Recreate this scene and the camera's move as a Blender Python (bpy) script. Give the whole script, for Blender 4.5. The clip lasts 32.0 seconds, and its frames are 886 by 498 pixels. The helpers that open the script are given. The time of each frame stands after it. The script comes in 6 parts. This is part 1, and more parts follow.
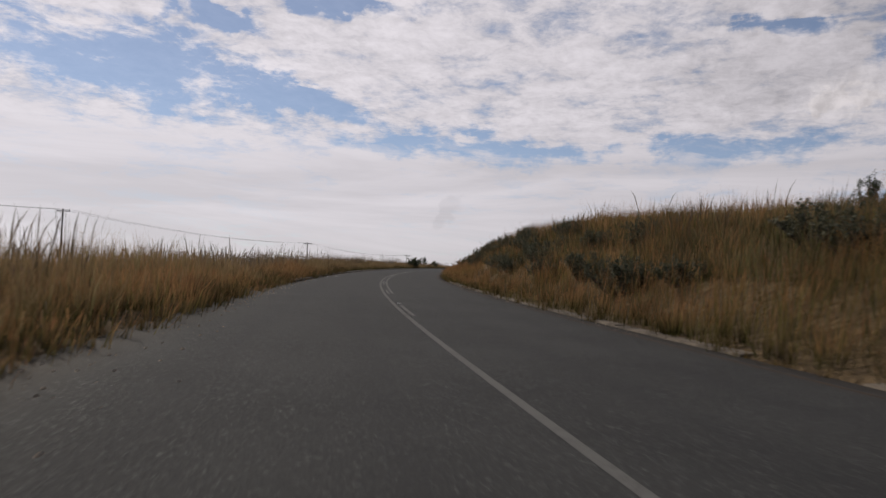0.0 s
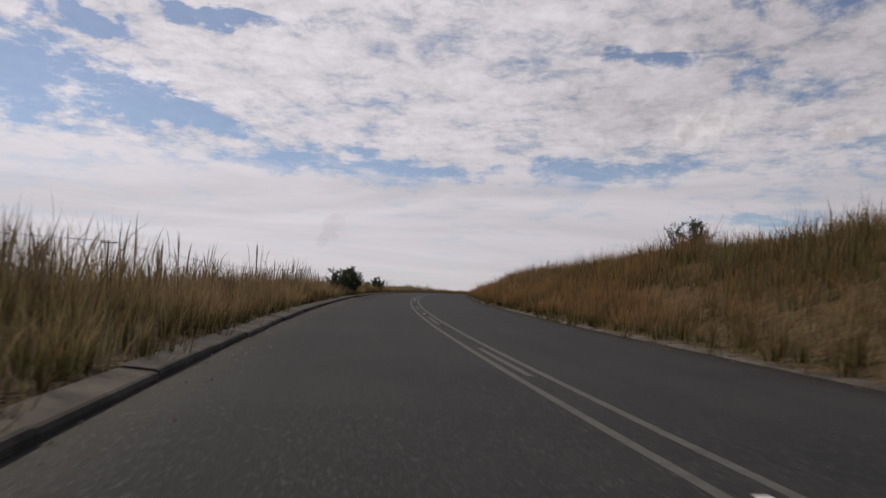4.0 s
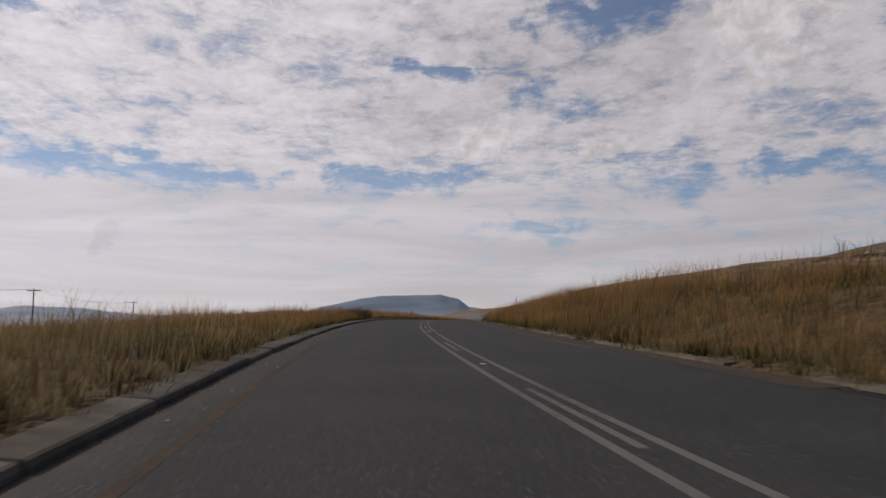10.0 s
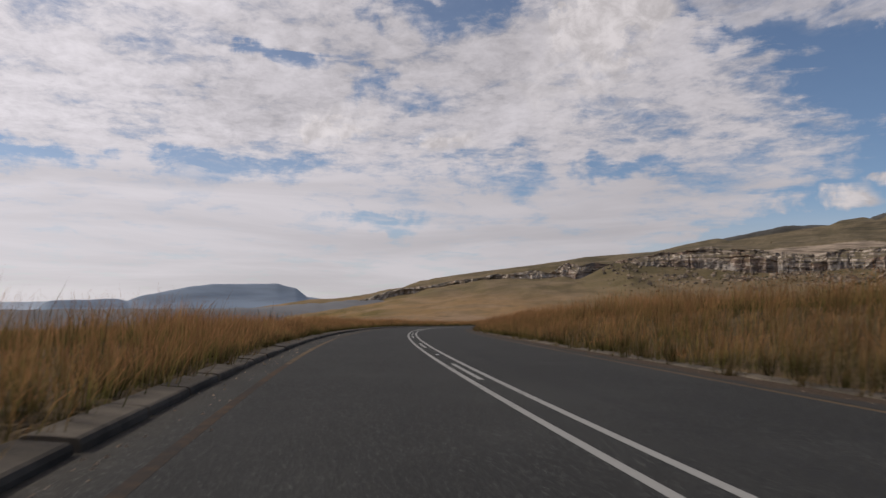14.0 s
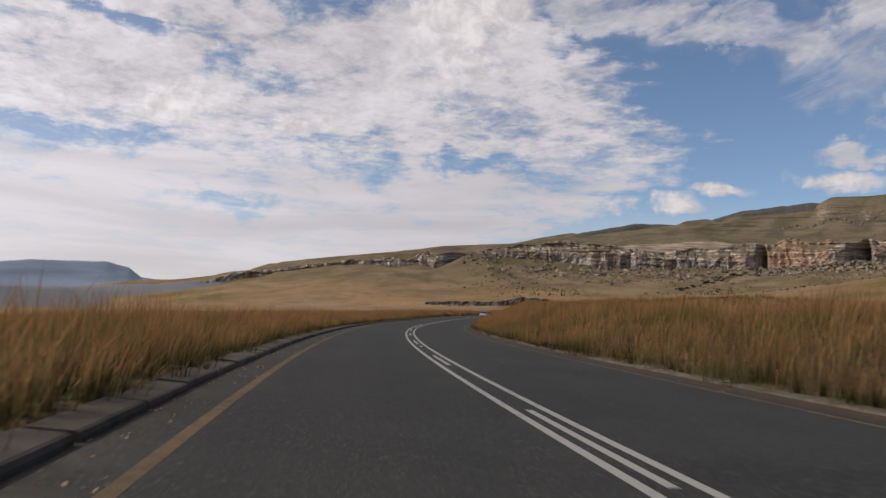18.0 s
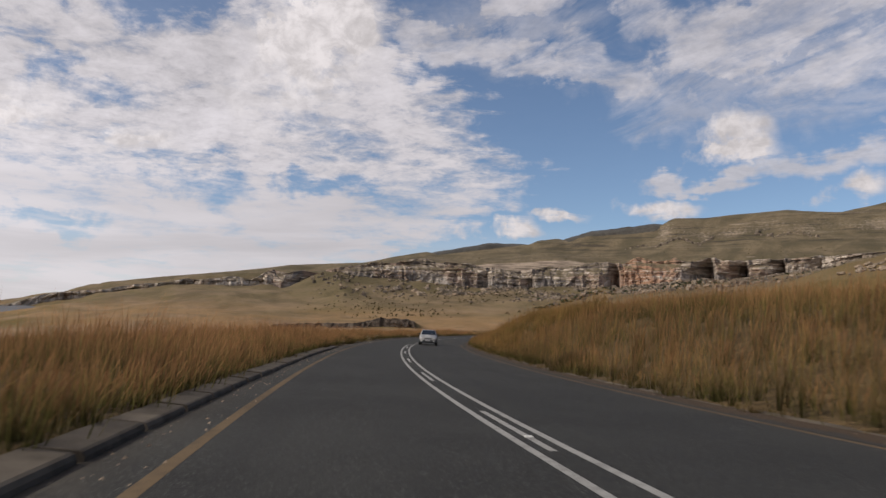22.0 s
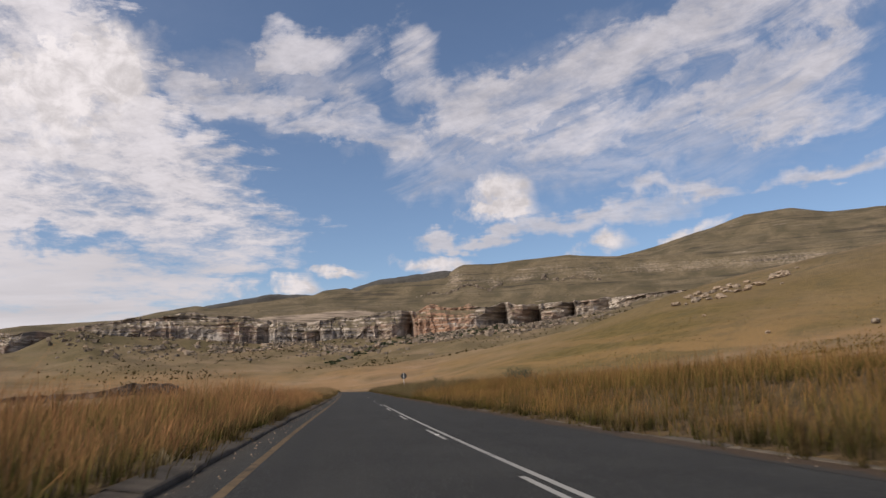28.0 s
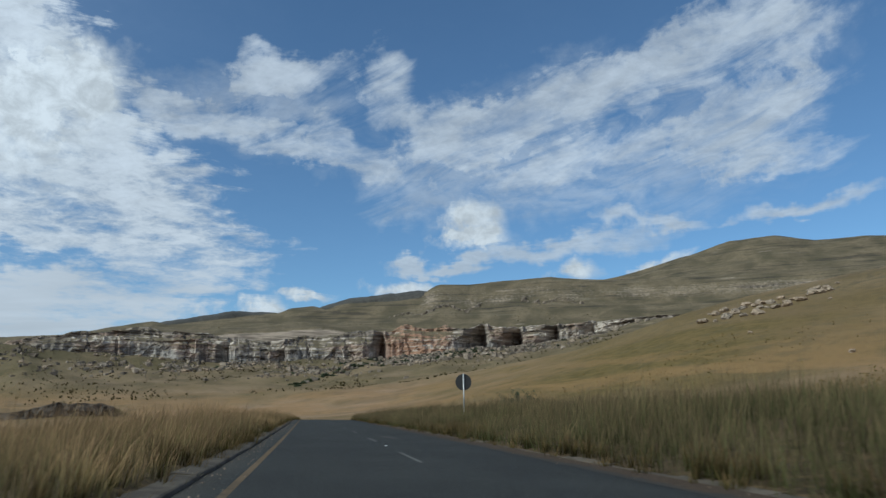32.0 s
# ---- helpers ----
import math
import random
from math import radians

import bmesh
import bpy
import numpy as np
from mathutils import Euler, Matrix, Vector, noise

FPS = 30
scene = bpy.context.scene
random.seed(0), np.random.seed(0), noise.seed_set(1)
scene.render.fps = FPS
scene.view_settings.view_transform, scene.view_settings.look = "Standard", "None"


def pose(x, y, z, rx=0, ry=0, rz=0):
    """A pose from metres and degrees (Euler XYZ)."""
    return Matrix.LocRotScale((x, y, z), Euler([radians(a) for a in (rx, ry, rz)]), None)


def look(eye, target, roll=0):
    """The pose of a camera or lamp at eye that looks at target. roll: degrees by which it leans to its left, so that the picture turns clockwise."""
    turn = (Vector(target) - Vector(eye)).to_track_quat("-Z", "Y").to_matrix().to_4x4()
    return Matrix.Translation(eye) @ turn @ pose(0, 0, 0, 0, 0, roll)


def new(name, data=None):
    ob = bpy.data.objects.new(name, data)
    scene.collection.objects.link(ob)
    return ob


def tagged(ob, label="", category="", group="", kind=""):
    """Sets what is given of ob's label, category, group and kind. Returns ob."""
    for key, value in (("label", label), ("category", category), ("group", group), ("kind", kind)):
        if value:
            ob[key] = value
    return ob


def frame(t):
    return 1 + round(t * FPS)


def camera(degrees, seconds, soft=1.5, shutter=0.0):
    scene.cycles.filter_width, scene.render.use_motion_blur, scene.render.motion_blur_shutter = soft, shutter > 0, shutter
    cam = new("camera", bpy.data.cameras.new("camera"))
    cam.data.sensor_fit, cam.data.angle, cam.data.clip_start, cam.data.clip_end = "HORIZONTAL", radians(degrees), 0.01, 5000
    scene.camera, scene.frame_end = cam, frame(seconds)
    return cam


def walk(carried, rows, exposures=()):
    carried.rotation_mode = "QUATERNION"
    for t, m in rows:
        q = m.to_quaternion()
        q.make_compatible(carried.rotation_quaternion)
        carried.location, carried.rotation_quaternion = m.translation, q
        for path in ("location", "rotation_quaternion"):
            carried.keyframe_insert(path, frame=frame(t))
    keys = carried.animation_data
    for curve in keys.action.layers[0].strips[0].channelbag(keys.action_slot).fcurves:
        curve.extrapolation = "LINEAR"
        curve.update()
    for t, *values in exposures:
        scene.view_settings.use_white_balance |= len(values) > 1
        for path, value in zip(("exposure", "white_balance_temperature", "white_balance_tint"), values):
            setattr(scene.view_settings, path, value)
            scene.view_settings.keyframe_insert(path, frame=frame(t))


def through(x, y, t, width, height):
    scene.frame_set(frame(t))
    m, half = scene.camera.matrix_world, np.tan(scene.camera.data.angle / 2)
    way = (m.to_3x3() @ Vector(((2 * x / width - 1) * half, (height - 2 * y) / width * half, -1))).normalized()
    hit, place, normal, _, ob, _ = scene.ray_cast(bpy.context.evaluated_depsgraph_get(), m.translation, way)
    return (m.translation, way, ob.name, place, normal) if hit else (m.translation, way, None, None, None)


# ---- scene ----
# ---- the road's line: heading (left of +y) and gradient along the way, in steps of 2.35 m ----
SPEED = 23.5
HEADING_T = (-4, -2, -0.5, 0, 1, 2, 2.5, 4, 5.5, 6, 7, 8, 8.5, 10, 11.5, 12, 13, 14, 14.5, 16, 17.5, 18, 19, 20, 20.5, 22, 23.5, 24, 25, 26, 26.5, 27, 28, 29, 29.5, 31, 32.5, 34, 42)
HEADING_V = (32.17, 32.17, 31.83, 31.66, 29.12, 26.4, 25.09, 21.12, 16.99, 15.66, 12.68, 9.8, 8.25, 4.05, 0.19, -1.21, -3.98, -7.02, -8.49, -12.98, -17.21, -18.63, -21.43, -24.41, -25.9, -30.01, -34.24, -35.73, -38.82, -42.06, -43.48, -44.96, -47.24, -48.38, -48.5, -48.48, -48.16, -47.72, -47.72)
GRADE_T = (-4, -2, -0.5, 0, 1, 2.5, 3, 4, 5.5, 6, 7, 7.5, 8.5, 9, 10, 10.5, 11.5, 12, 13, 14, 14.5, 16, 17.5, 19, 20.5, 22, 23.5, 24.5, 25, 26.5, 27, 28, 29, 29.5, 31, 32, 32.5, 34, 36.5, 40)
GRADE_V = (1.31, 1.31, 1.29, 1.26, 1.38, 1.42, 1.52, 1.61, 1.67, 1.74, 1.64, 1.48, 1.34, 1.29, 1.02, 0.96, 0.79, 0.64, 0.13, -0.2, -0.36, -0.89, -0.95, -1.18, -0.99, -0.86, -0.1, -0.06, -0.05, -0.14, -0.1, -0.11, -0.05, -0.07, 0.09, 0.15, 0.19, 0.17, 0.17, -3.83)
CROSS_T = (-2, 4, 8, 12, 16, 20, 24, 28, 34)
CROSS_V = (-0.042, -0.017, -0.002, -0.012, -0.012, -0.020, -0.027, -0.034, -0.022)     # fall across the road, to the right
LINE_T = np.arange(-4.0, 42.0, 0.1)
LINE_H = np.convolve(np.pad(np.interp(LINE_T, HEADING_T, HEADING_V), 7, mode="edge"), np.ones(15) / 15, "valid")
LINE_H = np.radians(LINE_H - 5.0 * np.clip(LINE_T - 36.5, 0, 6))
LINE_G = np.radians(np.interp(LINE_T, GRADE_T, GRADE_V))
STEP = SPEED * 0.1
LINE = np.cumsum(np.stack([-np.sin(LINE_H) * np.cos(LINE_G), np.cos(LINE_H) * np.cos(LINE_G), np.sin(LINE_G)], -1) * STEP, 0)
LINE += np.array([7.24, -1.04, -1.28]) - LINE[40]
LINE_S = (np.arange(len(LINE)) - 40) * STEP
S_END = LINE_S[-1]


def on_road(s, lat=0.0):
    """World x, y and the road's height at station s, lat metres to the right of the driving line."""
    s, lat = np.asarray(s, float), np.asarray(lat, float)
    h = np.interp(s, LINE_S, LINE_H)
    x = np.interp(s, LINE_S, LINE[:, 0]) + np.cos(h) * lat
    y = np.interp(s, LINE_S, LINE[:, 1]) + np.sin(h) * lat
    return x, y, np.interp(s, LINE_S, LINE[:, 2]) + cross(s) * np.clip(lat, -3.5, 9.0)


def cross(s):
    """Slope of the road from left to right at station s."""
    return np.interp(np.asarray(s, float) / SPEED, CROSS_T, CROSS_V)


# ---- camera ----
# seconds; eye; yaw to the left of +y, pitch up and roll in degrees
ROWS = [
    (0.0, 7.57, -0.84, -0.19, 22.09, 2.72, 2.30),
    (0.5, 1.45, 9.18, 0.08, 20.50, 2.99, 2.44),
    (1.0, -4.47, 19.32, 0.36, 19.30, 3.54, 2.57),
    (1.5, -10.15, 29.60, 0.65, 18.25, 3.74, 2.27),
    (2.0, -15.60, 40.01, 0.94, 17.46, 3.27, 2.03),
    (2.5, -20.67, 50.61, 1.23, 16.35, 3.45, 1.79),
    (3.0, -25.49, 61.32, 1.53, 15.32, 3.79, 2.01),
    (3.5, -30.07, 72.14, 1.85, 14.39, 4.24, 2.06),
    (5.5, -45.79, 116.41, 3.19, 9.49, 4.83, 1.47),
    (6.0, -49.05, 127.69, 3.54, 8.59, 4.61, 1.11),
    (6.5, -52.06, 139.05, 3.89, 7.74, 4.58, 1.30),
    (7.0, -54.78, 150.48, 4.23, 7.22, 4.68, 1.36),
    (7.5, -57.20, 161.97, 4.54, 5.22, 4.60, 1.09),
    (8.0, -59.32, 173.53, 4.84, 2.36, 4.70, 0.81),
    (8.5, -61.09, 185.14, 5.12, 1.38, 4.68, 0.73),
    (9.0, -62.55, 196.80, 5.39, 0.17, 4.77, 0.44),
    (9.5, -63.73, 208.49, 5.63, -1.29, 4.89, 0.24),
    (10.0, -64.62, 220.20, 5.85, -2.83, 5.31, 0.18),
    (10.5, -65.29, 231.93, 6.05, -4.41, 5.40, -0.05),
    (11.0, -65.68, 243.67, 6.24, -6.06, 5.06, -0.10),
    (11.5, -65.80, 255.42, 6.41, -8.77, 4.10, -0.05),
    (12.0, -65.65, 267.16, 6.55, -10.25, 4.22, 0.00),
    (12.5, -65.28, 278.90, 6.65, -12.25, 4.59, 0.16),
    (13.0, -64.61, 290.63, 6.70, -13.18, 4.50, 0.11),
    (13.5, -63.65, 302.34, 6.71, -14.20, 4.45, 0.49),
    (15.5, -56.60, 348.79, 6.40, -19.61, 6.04, -0.24),
    (16.0, -54.09, 360.26, 6.23, -21.63, 6.29, 0.30),
    (16.5, -51.29, 371.67, 6.04, -22.54, 6.46, 2.90),
    (17.0, -48.22, 383.01, 5.86, -25.01, 6.47, 2.43),
    (17.5, -44.86, 394.27, 5.66, -25.61, 5.37, 2.47),
    (18.0, -41.23, 405.45, 5.46, -26.79, 4.06, 2.27),
    (18.5, -37.32, 416.53, 5.24, -28.13, 4.24, 2.28),
    (19.0, -33.14, 427.51, 5.00, -29.42, 4.24, 2.27),
    (19.5, -28.69, 438.38, 4.77, -30.62, 4.42, 2.12),
    (20.0, -23.95, 449.13, 4.55, -32.28, 4.91, 2.25),
    (20.5, -18.92, 459.75, 4.34, -34.38, 5.63, 2.13),
    (21.0, -13.61, 470.24, 4.14, -35.59, 6.45, 1.92),
    (21.5, -8.06, 480.59, 3.95, -37.13, 6.17, 1.64),
    (22.0, -2.26, 490.81, 3.77, -38.52, 6.17, 1.45),
    (22.5, 3.67, 500.95, 3.63, -39.32, 6.79, 1.55),
    (23.0, 9.86, 510.94, 3.54, -41.36, 7.04, 1.69),
    (23.5, 16.29, 520.79, 3.50, -42.92, 7.64, 2.14),
    (24.0, 22.97, 530.46, 3.49, -44.44, 8.13, 1.79),
    (24.5, 30.03, 539.87, 3.47, -45.80, 8.07, 1.01),
    (25.0, 37.35, 549.07, 3.46, -47.49, 8.33, 0.10),
    (25.5, 44.92, 558.07, 3.44, -48.76, 8.67, -0.25),
    (26.0, 52.73, 566.86, 3.42, -50.17, 9.01, -0.70),
    (26.5, 60.76, 575.44, 3.39, -51.68, 9.29, -0.62),
    (28.5, 94.70, 607.95, 3.30, -56.47, 10.62, -1.88),
    (29.0, 103.47, 615.77, 3.28, -56.75, 10.43, -1.21),
    (29.5, 112.22, 623.62, 3.27, -57.09, 10.06, -1.11),
    (30.0, 120.99, 631.44, 3.27, -57.47, 10.25, -1.09),
    (30.5, 129.75, 639.26, 3.27, -57.65, 11.21, -0.96),
    (31.0, 138.52, 647.09, 3.28, -57.73, 11.76, -0.86),
    (31.5, 147.30, 654.89, 3.31, -57.99, 11.92, -1.12),
    (32.0, 156.08, 662.71, 3.34, -58.11, 12.43, -0.91),
]


def turned(x, y, z, yaw, pitch, roll):
    a, e = radians(yaw), radians(pitch)
    way = Vector((-math.sin(a) * math.cos(e), math.cos(a) * math.cos(e), math.sin(e)))
    return look((x, y, z), Vector((x, y, z)) + way, roll)


cam = camera(61.83, 32.0, soft=1.45, shutter=0.12)
walk(cam, [(r[0], turned(*r[1:])) for r in ROWS],
     exposures=[(0, -0.40, 6600, 12), (6, -0.44, 6600, 12), (13, -0.36, 6600, 12), (17, -0.12, 6600, 11), (22, -0.05, 6650, 11), (26, 0.06, 6700, 12), (30.0, 0.06, 6700, 12), (30.5, 0.0, 5450, -4), (32, -0.10, 5450, -5)])

# ---- sky, clouds and sun ----
SUN_AZ, SUN_EL = 66.0, 38.0     # azimuth to the left of +y


class Graph:
    """Short-hand for shader nodes."""

    def __init__(self, tree):
        self.tree = tree
        tree.nodes.clear()

    def node(self, kind):
        return self.tree.nodes.new(kind)

    def link(self, a, b):
        self.tree.links.new(a, b)

    def put(self, socket, value):
        if isinstance(value, bpy.types.NodeSocket):
            self.link(value, socket)
        elif value is not None:
            socket.default_value = value

    def math(self, op, a, b=None, c=None, clamp=False):
        n = self.node("ShaderNodeMath")
        n.operation, n.use_clamp = op, clamp
        for i, v in enumerate((a, b, c)):
            self.put(n.inputs[i], v)
        return n.outputs[0]

    def vec(self, op, a, b=None):
        n = self.node("ShaderNodeVectorMath")
        n.operation = op
        self.put(n.inputs[0], a)
        self.put(n.inputs[1], b)
        return n.outputs["Value"] if op in ("DOT_PRODUCT", "LENGTH", "DISTANCE") else n.outputs[0]

    def scaled(self, v, x, y, z):
        return self.vec("MULTIPLY", v, (x, y, z))

    def noise(self, v, scale, detail=4.0, rough=0.5, distortion=0.0):
        n = self.node("ShaderNodeTexNoise")
        self.put(n.inputs["Vector"], v)
        n.inputs["Scale"].default_value, n.inputs["Detail"].default_value = scale, detail
        n.inputs["Roughness"].default_value, n.inputs["Distortion"].default_value = rough, distortion
        return n.outputs[0]

    def ramp(self, v, lo, hi, to_lo=0.0, to_hi=1.0):
        n = self.node("ShaderNodeMapRange")
        n.interpolation_type = "SMOOTHSTEP"
        self.put(n.inputs[0], v)
        for i, value in enumerate((lo, hi, to_lo, to_hi)):
            self.put(n.inputs[i + 1], value)
        return n.outputs[0]

    def mix(self, fac, a, b, how="MIX"):
        n = self.node("ShaderNodeMix")
        n.data_type, n.blend_type = "RGBA", how
        self.put(n.inputs[0], fac)
        self.put(n.inputs[6], (*a, 1) if isinstance(a, tuple) and len(a) == 3 else a)
        self.put(n.inputs[7], (*b, 1) if isinstance(b, tuple) and len(b) == 3 else b)
        return n.outputs[2]

    def split(self, v):
        n = self.node("ShaderNodeSeparateXYZ")
        self.put(n.inputs[0], v)
        return n.outputs

    def join(self, x, y, z):
        n = self.node("ShaderNodeCombineXYZ")
        for i, v in enumerate((x, y, z)):
            self.put(n.inputs[i], v)
        return n.outputs[0]


def heading_of(az, el):
    a, e = radians(az), radians(el)
    return (-math.sin(a) * math.cos(e), math.cos(a) * math.cos(e), math.sin(e))


def build_sky():
    world = bpy.data.worlds.new("sky")
    scene.world = world
    world.use_nodes = True
    g = Graph(world.node_tree)
    d = g.vec("NORMALIZE", g.node("ShaderNodeTexCoord").outputs["Generated"])
    x, y, z = g.split(d)
    sky = g.node("ShaderNodeTexSky")
    sky.sky_type, sky.sun_disc, sky.sun_elevation, sky.sun_rotation = "NISHITA", False, radians(SUN_EL), radians(-SUN_AZ)
    sky.altitude, sky.air_density, sky.dust_density, sky.ozone_density = 1600, 1.0, 0.6, 1.6
    blue = g.mix(1.0, sky.outputs[0], (0.92, 0.97, 1.02), "MULTIPLY")
    # azimuth to the left of +y and elevation, in degrees
    az = g.math("MULTIPLY", g.math("ARCTAN2", g.math("MULTIPLY", x, -1.0), y), 57.2958)
    el = g.math("MULTIPLY", g.math("ARCSINE", z), 57.2958)
    # the cloud deck lies on a plane high above
    up = g.math("ADD", g.math("MAXIMUM", z, 0.0), 0.11)
    plane = g.join(g.math("DIVIDE", x, up), g.math("DIVIDE", y, up), 0.0)
    broad = g.noise(g.scaled(plane, 0.55, 0.6, 1), 1.0, 3.0, 0.5)
    mid = g.noise(g.vec("ADD", g.scaled(plane, 1.0, 0.95, 1), (4.3, 1.7, 0)), 2.6, 6.0, 0.58, 0.35)
    fine = g.noise(g.vec("ADD", g.scaled(plane, 1.0, 0.9, 1), (1.2, 8.1, 0)), 9.0, 6.0, 0.66, 0.4)
    ripple = g.noise(g.vec("ADD", g.scaled(plane, 1.0, 0.8, 1), (7.7, 2.9, 0)), 30.0, 4.0, 0.65, 0.5)
    edge = g.math("SUBTRACT", g.noise(d, 26.0, 5.0, 0.6), 0.5)
    # streaky grain, drawn out along the horizon
    flat = g.noise(g.join(g.math("MULTIPLY", az, 0.16), g.math("MULTIPLY", el, 0.75), 5.0), 1.0, 6.0, 0.62, 0.6)

    # azimuth and elevation bent by eddies, so that no cloud has a plain outline
    eddy = g.noise(d, 9.0, 3.0, 0.55)
    curl = g.noise(g.vec("ADD", d, (3.1, 5.7, 1.9)), 11.0, 4.0, 0.6)
    waz = g.math("ADD", az, g.math("ADD", g.math("MULTIPLY", g.math("SUBTRACT", eddy, 0.5), 9.0), g.math("MULTIPLY", edge, 3.0)))
    wel = g.math("ADD", el, g.math("ADD", g.math("MULTIPLY", g.math("SUBTRACT", curl, 0.5), 4.5), g.math("MULTIPLY", g.math("SUBTRACT", flat, 0.5), 2.4)))

    def patch(a, e, wide, high, rough=0.6, tilt=0.0):
        """1 inside an oval patch of the sky about azimuth a and elevation e, falling to 0 at its ragged edge."""
        u, v = g.math("SUBTRACT", waz, a), g.math("SUBTRACT", wel, e)
        if tilt:
            c, s = math.cos(radians(tilt)), math.sin(radians(tilt))
            u, v = (g.math("ADD", g.math("MULTIPLY", u, c), g.math("MULTIPLY", v, s)),
                    g.math("SUBTRACT", g.math("MULTIPLY", v, c), g.math("MULTIPLY", u, s)))
        u, v = g.math("DIVIDE", u, wide), g.math("DIVIDE", v, high)
        r = g.math("SQRT", g.math("ADD", g.math("MULTIPLY", u, u), g.math("MULTIPLY", v, v)))
        r = g.math("ADD", r, g.math("MULTIPLY", edge, rough * 2))
        return g.ramp(r, 1.30, 0.25)

    def total(parts):
        out = parts[0]
        for q in parts[1:]:
            out = g.math("ADD", out, q)
        return out

    def amp(n, k):
        return g.math("MULTIPLY", g.math("SUBTRACT", n, 0.5), k)

    # the deck ends at a front whose tip points away from the sun: level it reaches at each height
    over, below = g.math("MAXIMUM", g.math("SUBTRACT", el, 10.9), 0.0), g.math("MAXIMUM", g.math("SUBTRACT", 10.9, el), 0.0)
    front = g.math("SUBTRACT", az, g.math("ADD", g.math("ADD", g.math("MULTIPLY", over, 0.95), g.math("MULTIPLY", below, 1.9)), -45.8))
    front = g.math("ADD", front, g.math("ADD", g.math("MULTIPLY", edge, 10.0), amp(flat, 16.0)))
    deck = g.ramp(front, -2.0, 3.0)
    calm = g.ramp(el, 6.0, 13.0, 0.35, 1.0)
    thick = g.math("ADD", g.ramp(az, -42.0, -24.0, 0.60, 0.80), g.ramp(el, 24.0, 30.0, 0.0, 0.15))
    cover = total([thick, amp(broad, 0.5), amp(mid, 1.5), g.math("MULTIPLY", amp(fine, 1.05), calm), g.math("MULTIPLY", amp(ripple, 0.35), calm), amp(flat, 0.7)])
    holes = total([patch(-12.2, 16.4, 5.5, 1.6, 0.9), patch(-20.2, 10.3, 5.0, 1.9, 0.8), patch(-29.6, 10.8, 3.8, 0.9, 0.9), patch(-15.0, 22.6, 6.0, 2.2, 1.0),
                   patch(-10.5, 7.2, 5.0, 1.0, 0.9), patch(2.0, 10.4, 8.0, 1.3, 0.8, 2), patch(20.0, 10.6, 13.0, 1.2, 0.8)])
    clear = total([patch(46.0, 14.8, 14.0, 2.9, 0.5, 6), patch(34.0, 13.6, 7.0, 1.3, 0.7, 10), patch(40.5, 18.5, 3.5, 0.9, 0.9), patch(30.0, 20.6, 5.0, 0.8, 0.9), patch(-2.0, 19.0, 4.0, 0.7, 1.0)])
    cover = g.math("SUBTRACT", cover, g.math("ADD", g.math("MULTIPLY", g.math("MINIMUM", holes, 1.0), 0.46), g.math("MULTIPLY", g.math("MINIMUM", clear, 1.0), 0.60)))
    cover = g.math("MULTIPLY", g.ramp(cover, 0.10, 0.82), deck)
    # wind-drawn streaks fan out past the front of the deck
    lean = radians(-18)
    along = g.math("ADD", g.math("MULTIPLY", az, math.cos(lean)), g.math("MULTIPLY", el, math.sin(lean)))
    across = g.math("SUBTRACT", g.math("MULTIPLY", el, math.cos(lean)), g.math("MULTIPLY", az, math.sin(lean)))
    drawn = g.noise(g.join(g.math("MULTIPLY", along, 0.10), g.math("MULTIPLY", across, 0.34), 0.3), 1.0, 7.0, 0.62, 0.8)
    drawn = g.math("ADD", drawn, g.math("MULTIPLY", edge, 0.25))
    streak = total([patch(-39.5, 21.5, 8.0, 1.9, 0.7, 9), patch(-50.0, 19.2, 8.5, 1.7, 0.7, 18), patch(-47.7, 21.2, 2.6, 2.6, 0.7), patch(-53.4, 24.4, 3.6, 3.6, 0.7), patch(-45.0, 25.5, 6.0, 1.8, 0.8, -15),
                    patch(-59.3, 21.3, 5.4, 2.8, 0.6, -10), patch(-68.0, 23.0, 13.0, 2.5, 0.6, -18), patch(-81.0, 25.5, 9.0, 3.2, 0.7, -12), patch(-70.0, 18.8, 12.0, 2.1, 0.7, -9),
                    patch(-82.0, 19.8, 7.0, 3.4, 0.7, -18), patch(-84.5, 17.0, 5.5, 1.5, 0.7, -8)])
    mist = g.math("MULTIPLY", g.math("MINIMUM", total([patch(-56.0, 17.2, 8.0, 3.0, 0.5, 14), patch(-72.0, 17.0, 16.0, 3.4, 0.5), patch(-44.0, 22.5, 9.0, 3.5, 0.5), patch(-70.0, 21.5, 18.0, 5.0, 0.5, -12)]), 1.0), 0.50)
    wisps = g.ramp(g.math("ADD", g.math("MULTIPLY", g.math("MINIMUM", streak, 1.0), 0.62), g.math("ADD", amp(drawn, 2.0), amp(fine, 0.4))), -0.06, 0.86)
    wisps = g.math("MULTIPLY", wisps, g.math("MINIMUM", g.math("MULTIPLY", streak, 1.8), 1.0))
    wisps = g.math("MAXIMUM", g.math("MULTIPLY", wisps, 0.86), g.math("MULTIPLY", mist, g.ramp(drawn, 0.30, 0.62)))
    bar = g.math("MULTIPLY", total([patch(-65.5, 12.0, 10.0, 0.85, 0.5, -5), patch(-74.5, 13.8, 4.0, 0.9, 0.7, 9), patch(-85.0, 13.6, 6.0, 0.7, 0.6, -6), patch(-57.5, 11.3, 3.5, 0.7, 0.8)]), 0.80)
    thin = g.math("MAXIMUM", cover, g.math("MAXIMUM", wisps, g.math("MINIMUM", bar, 0.85)))
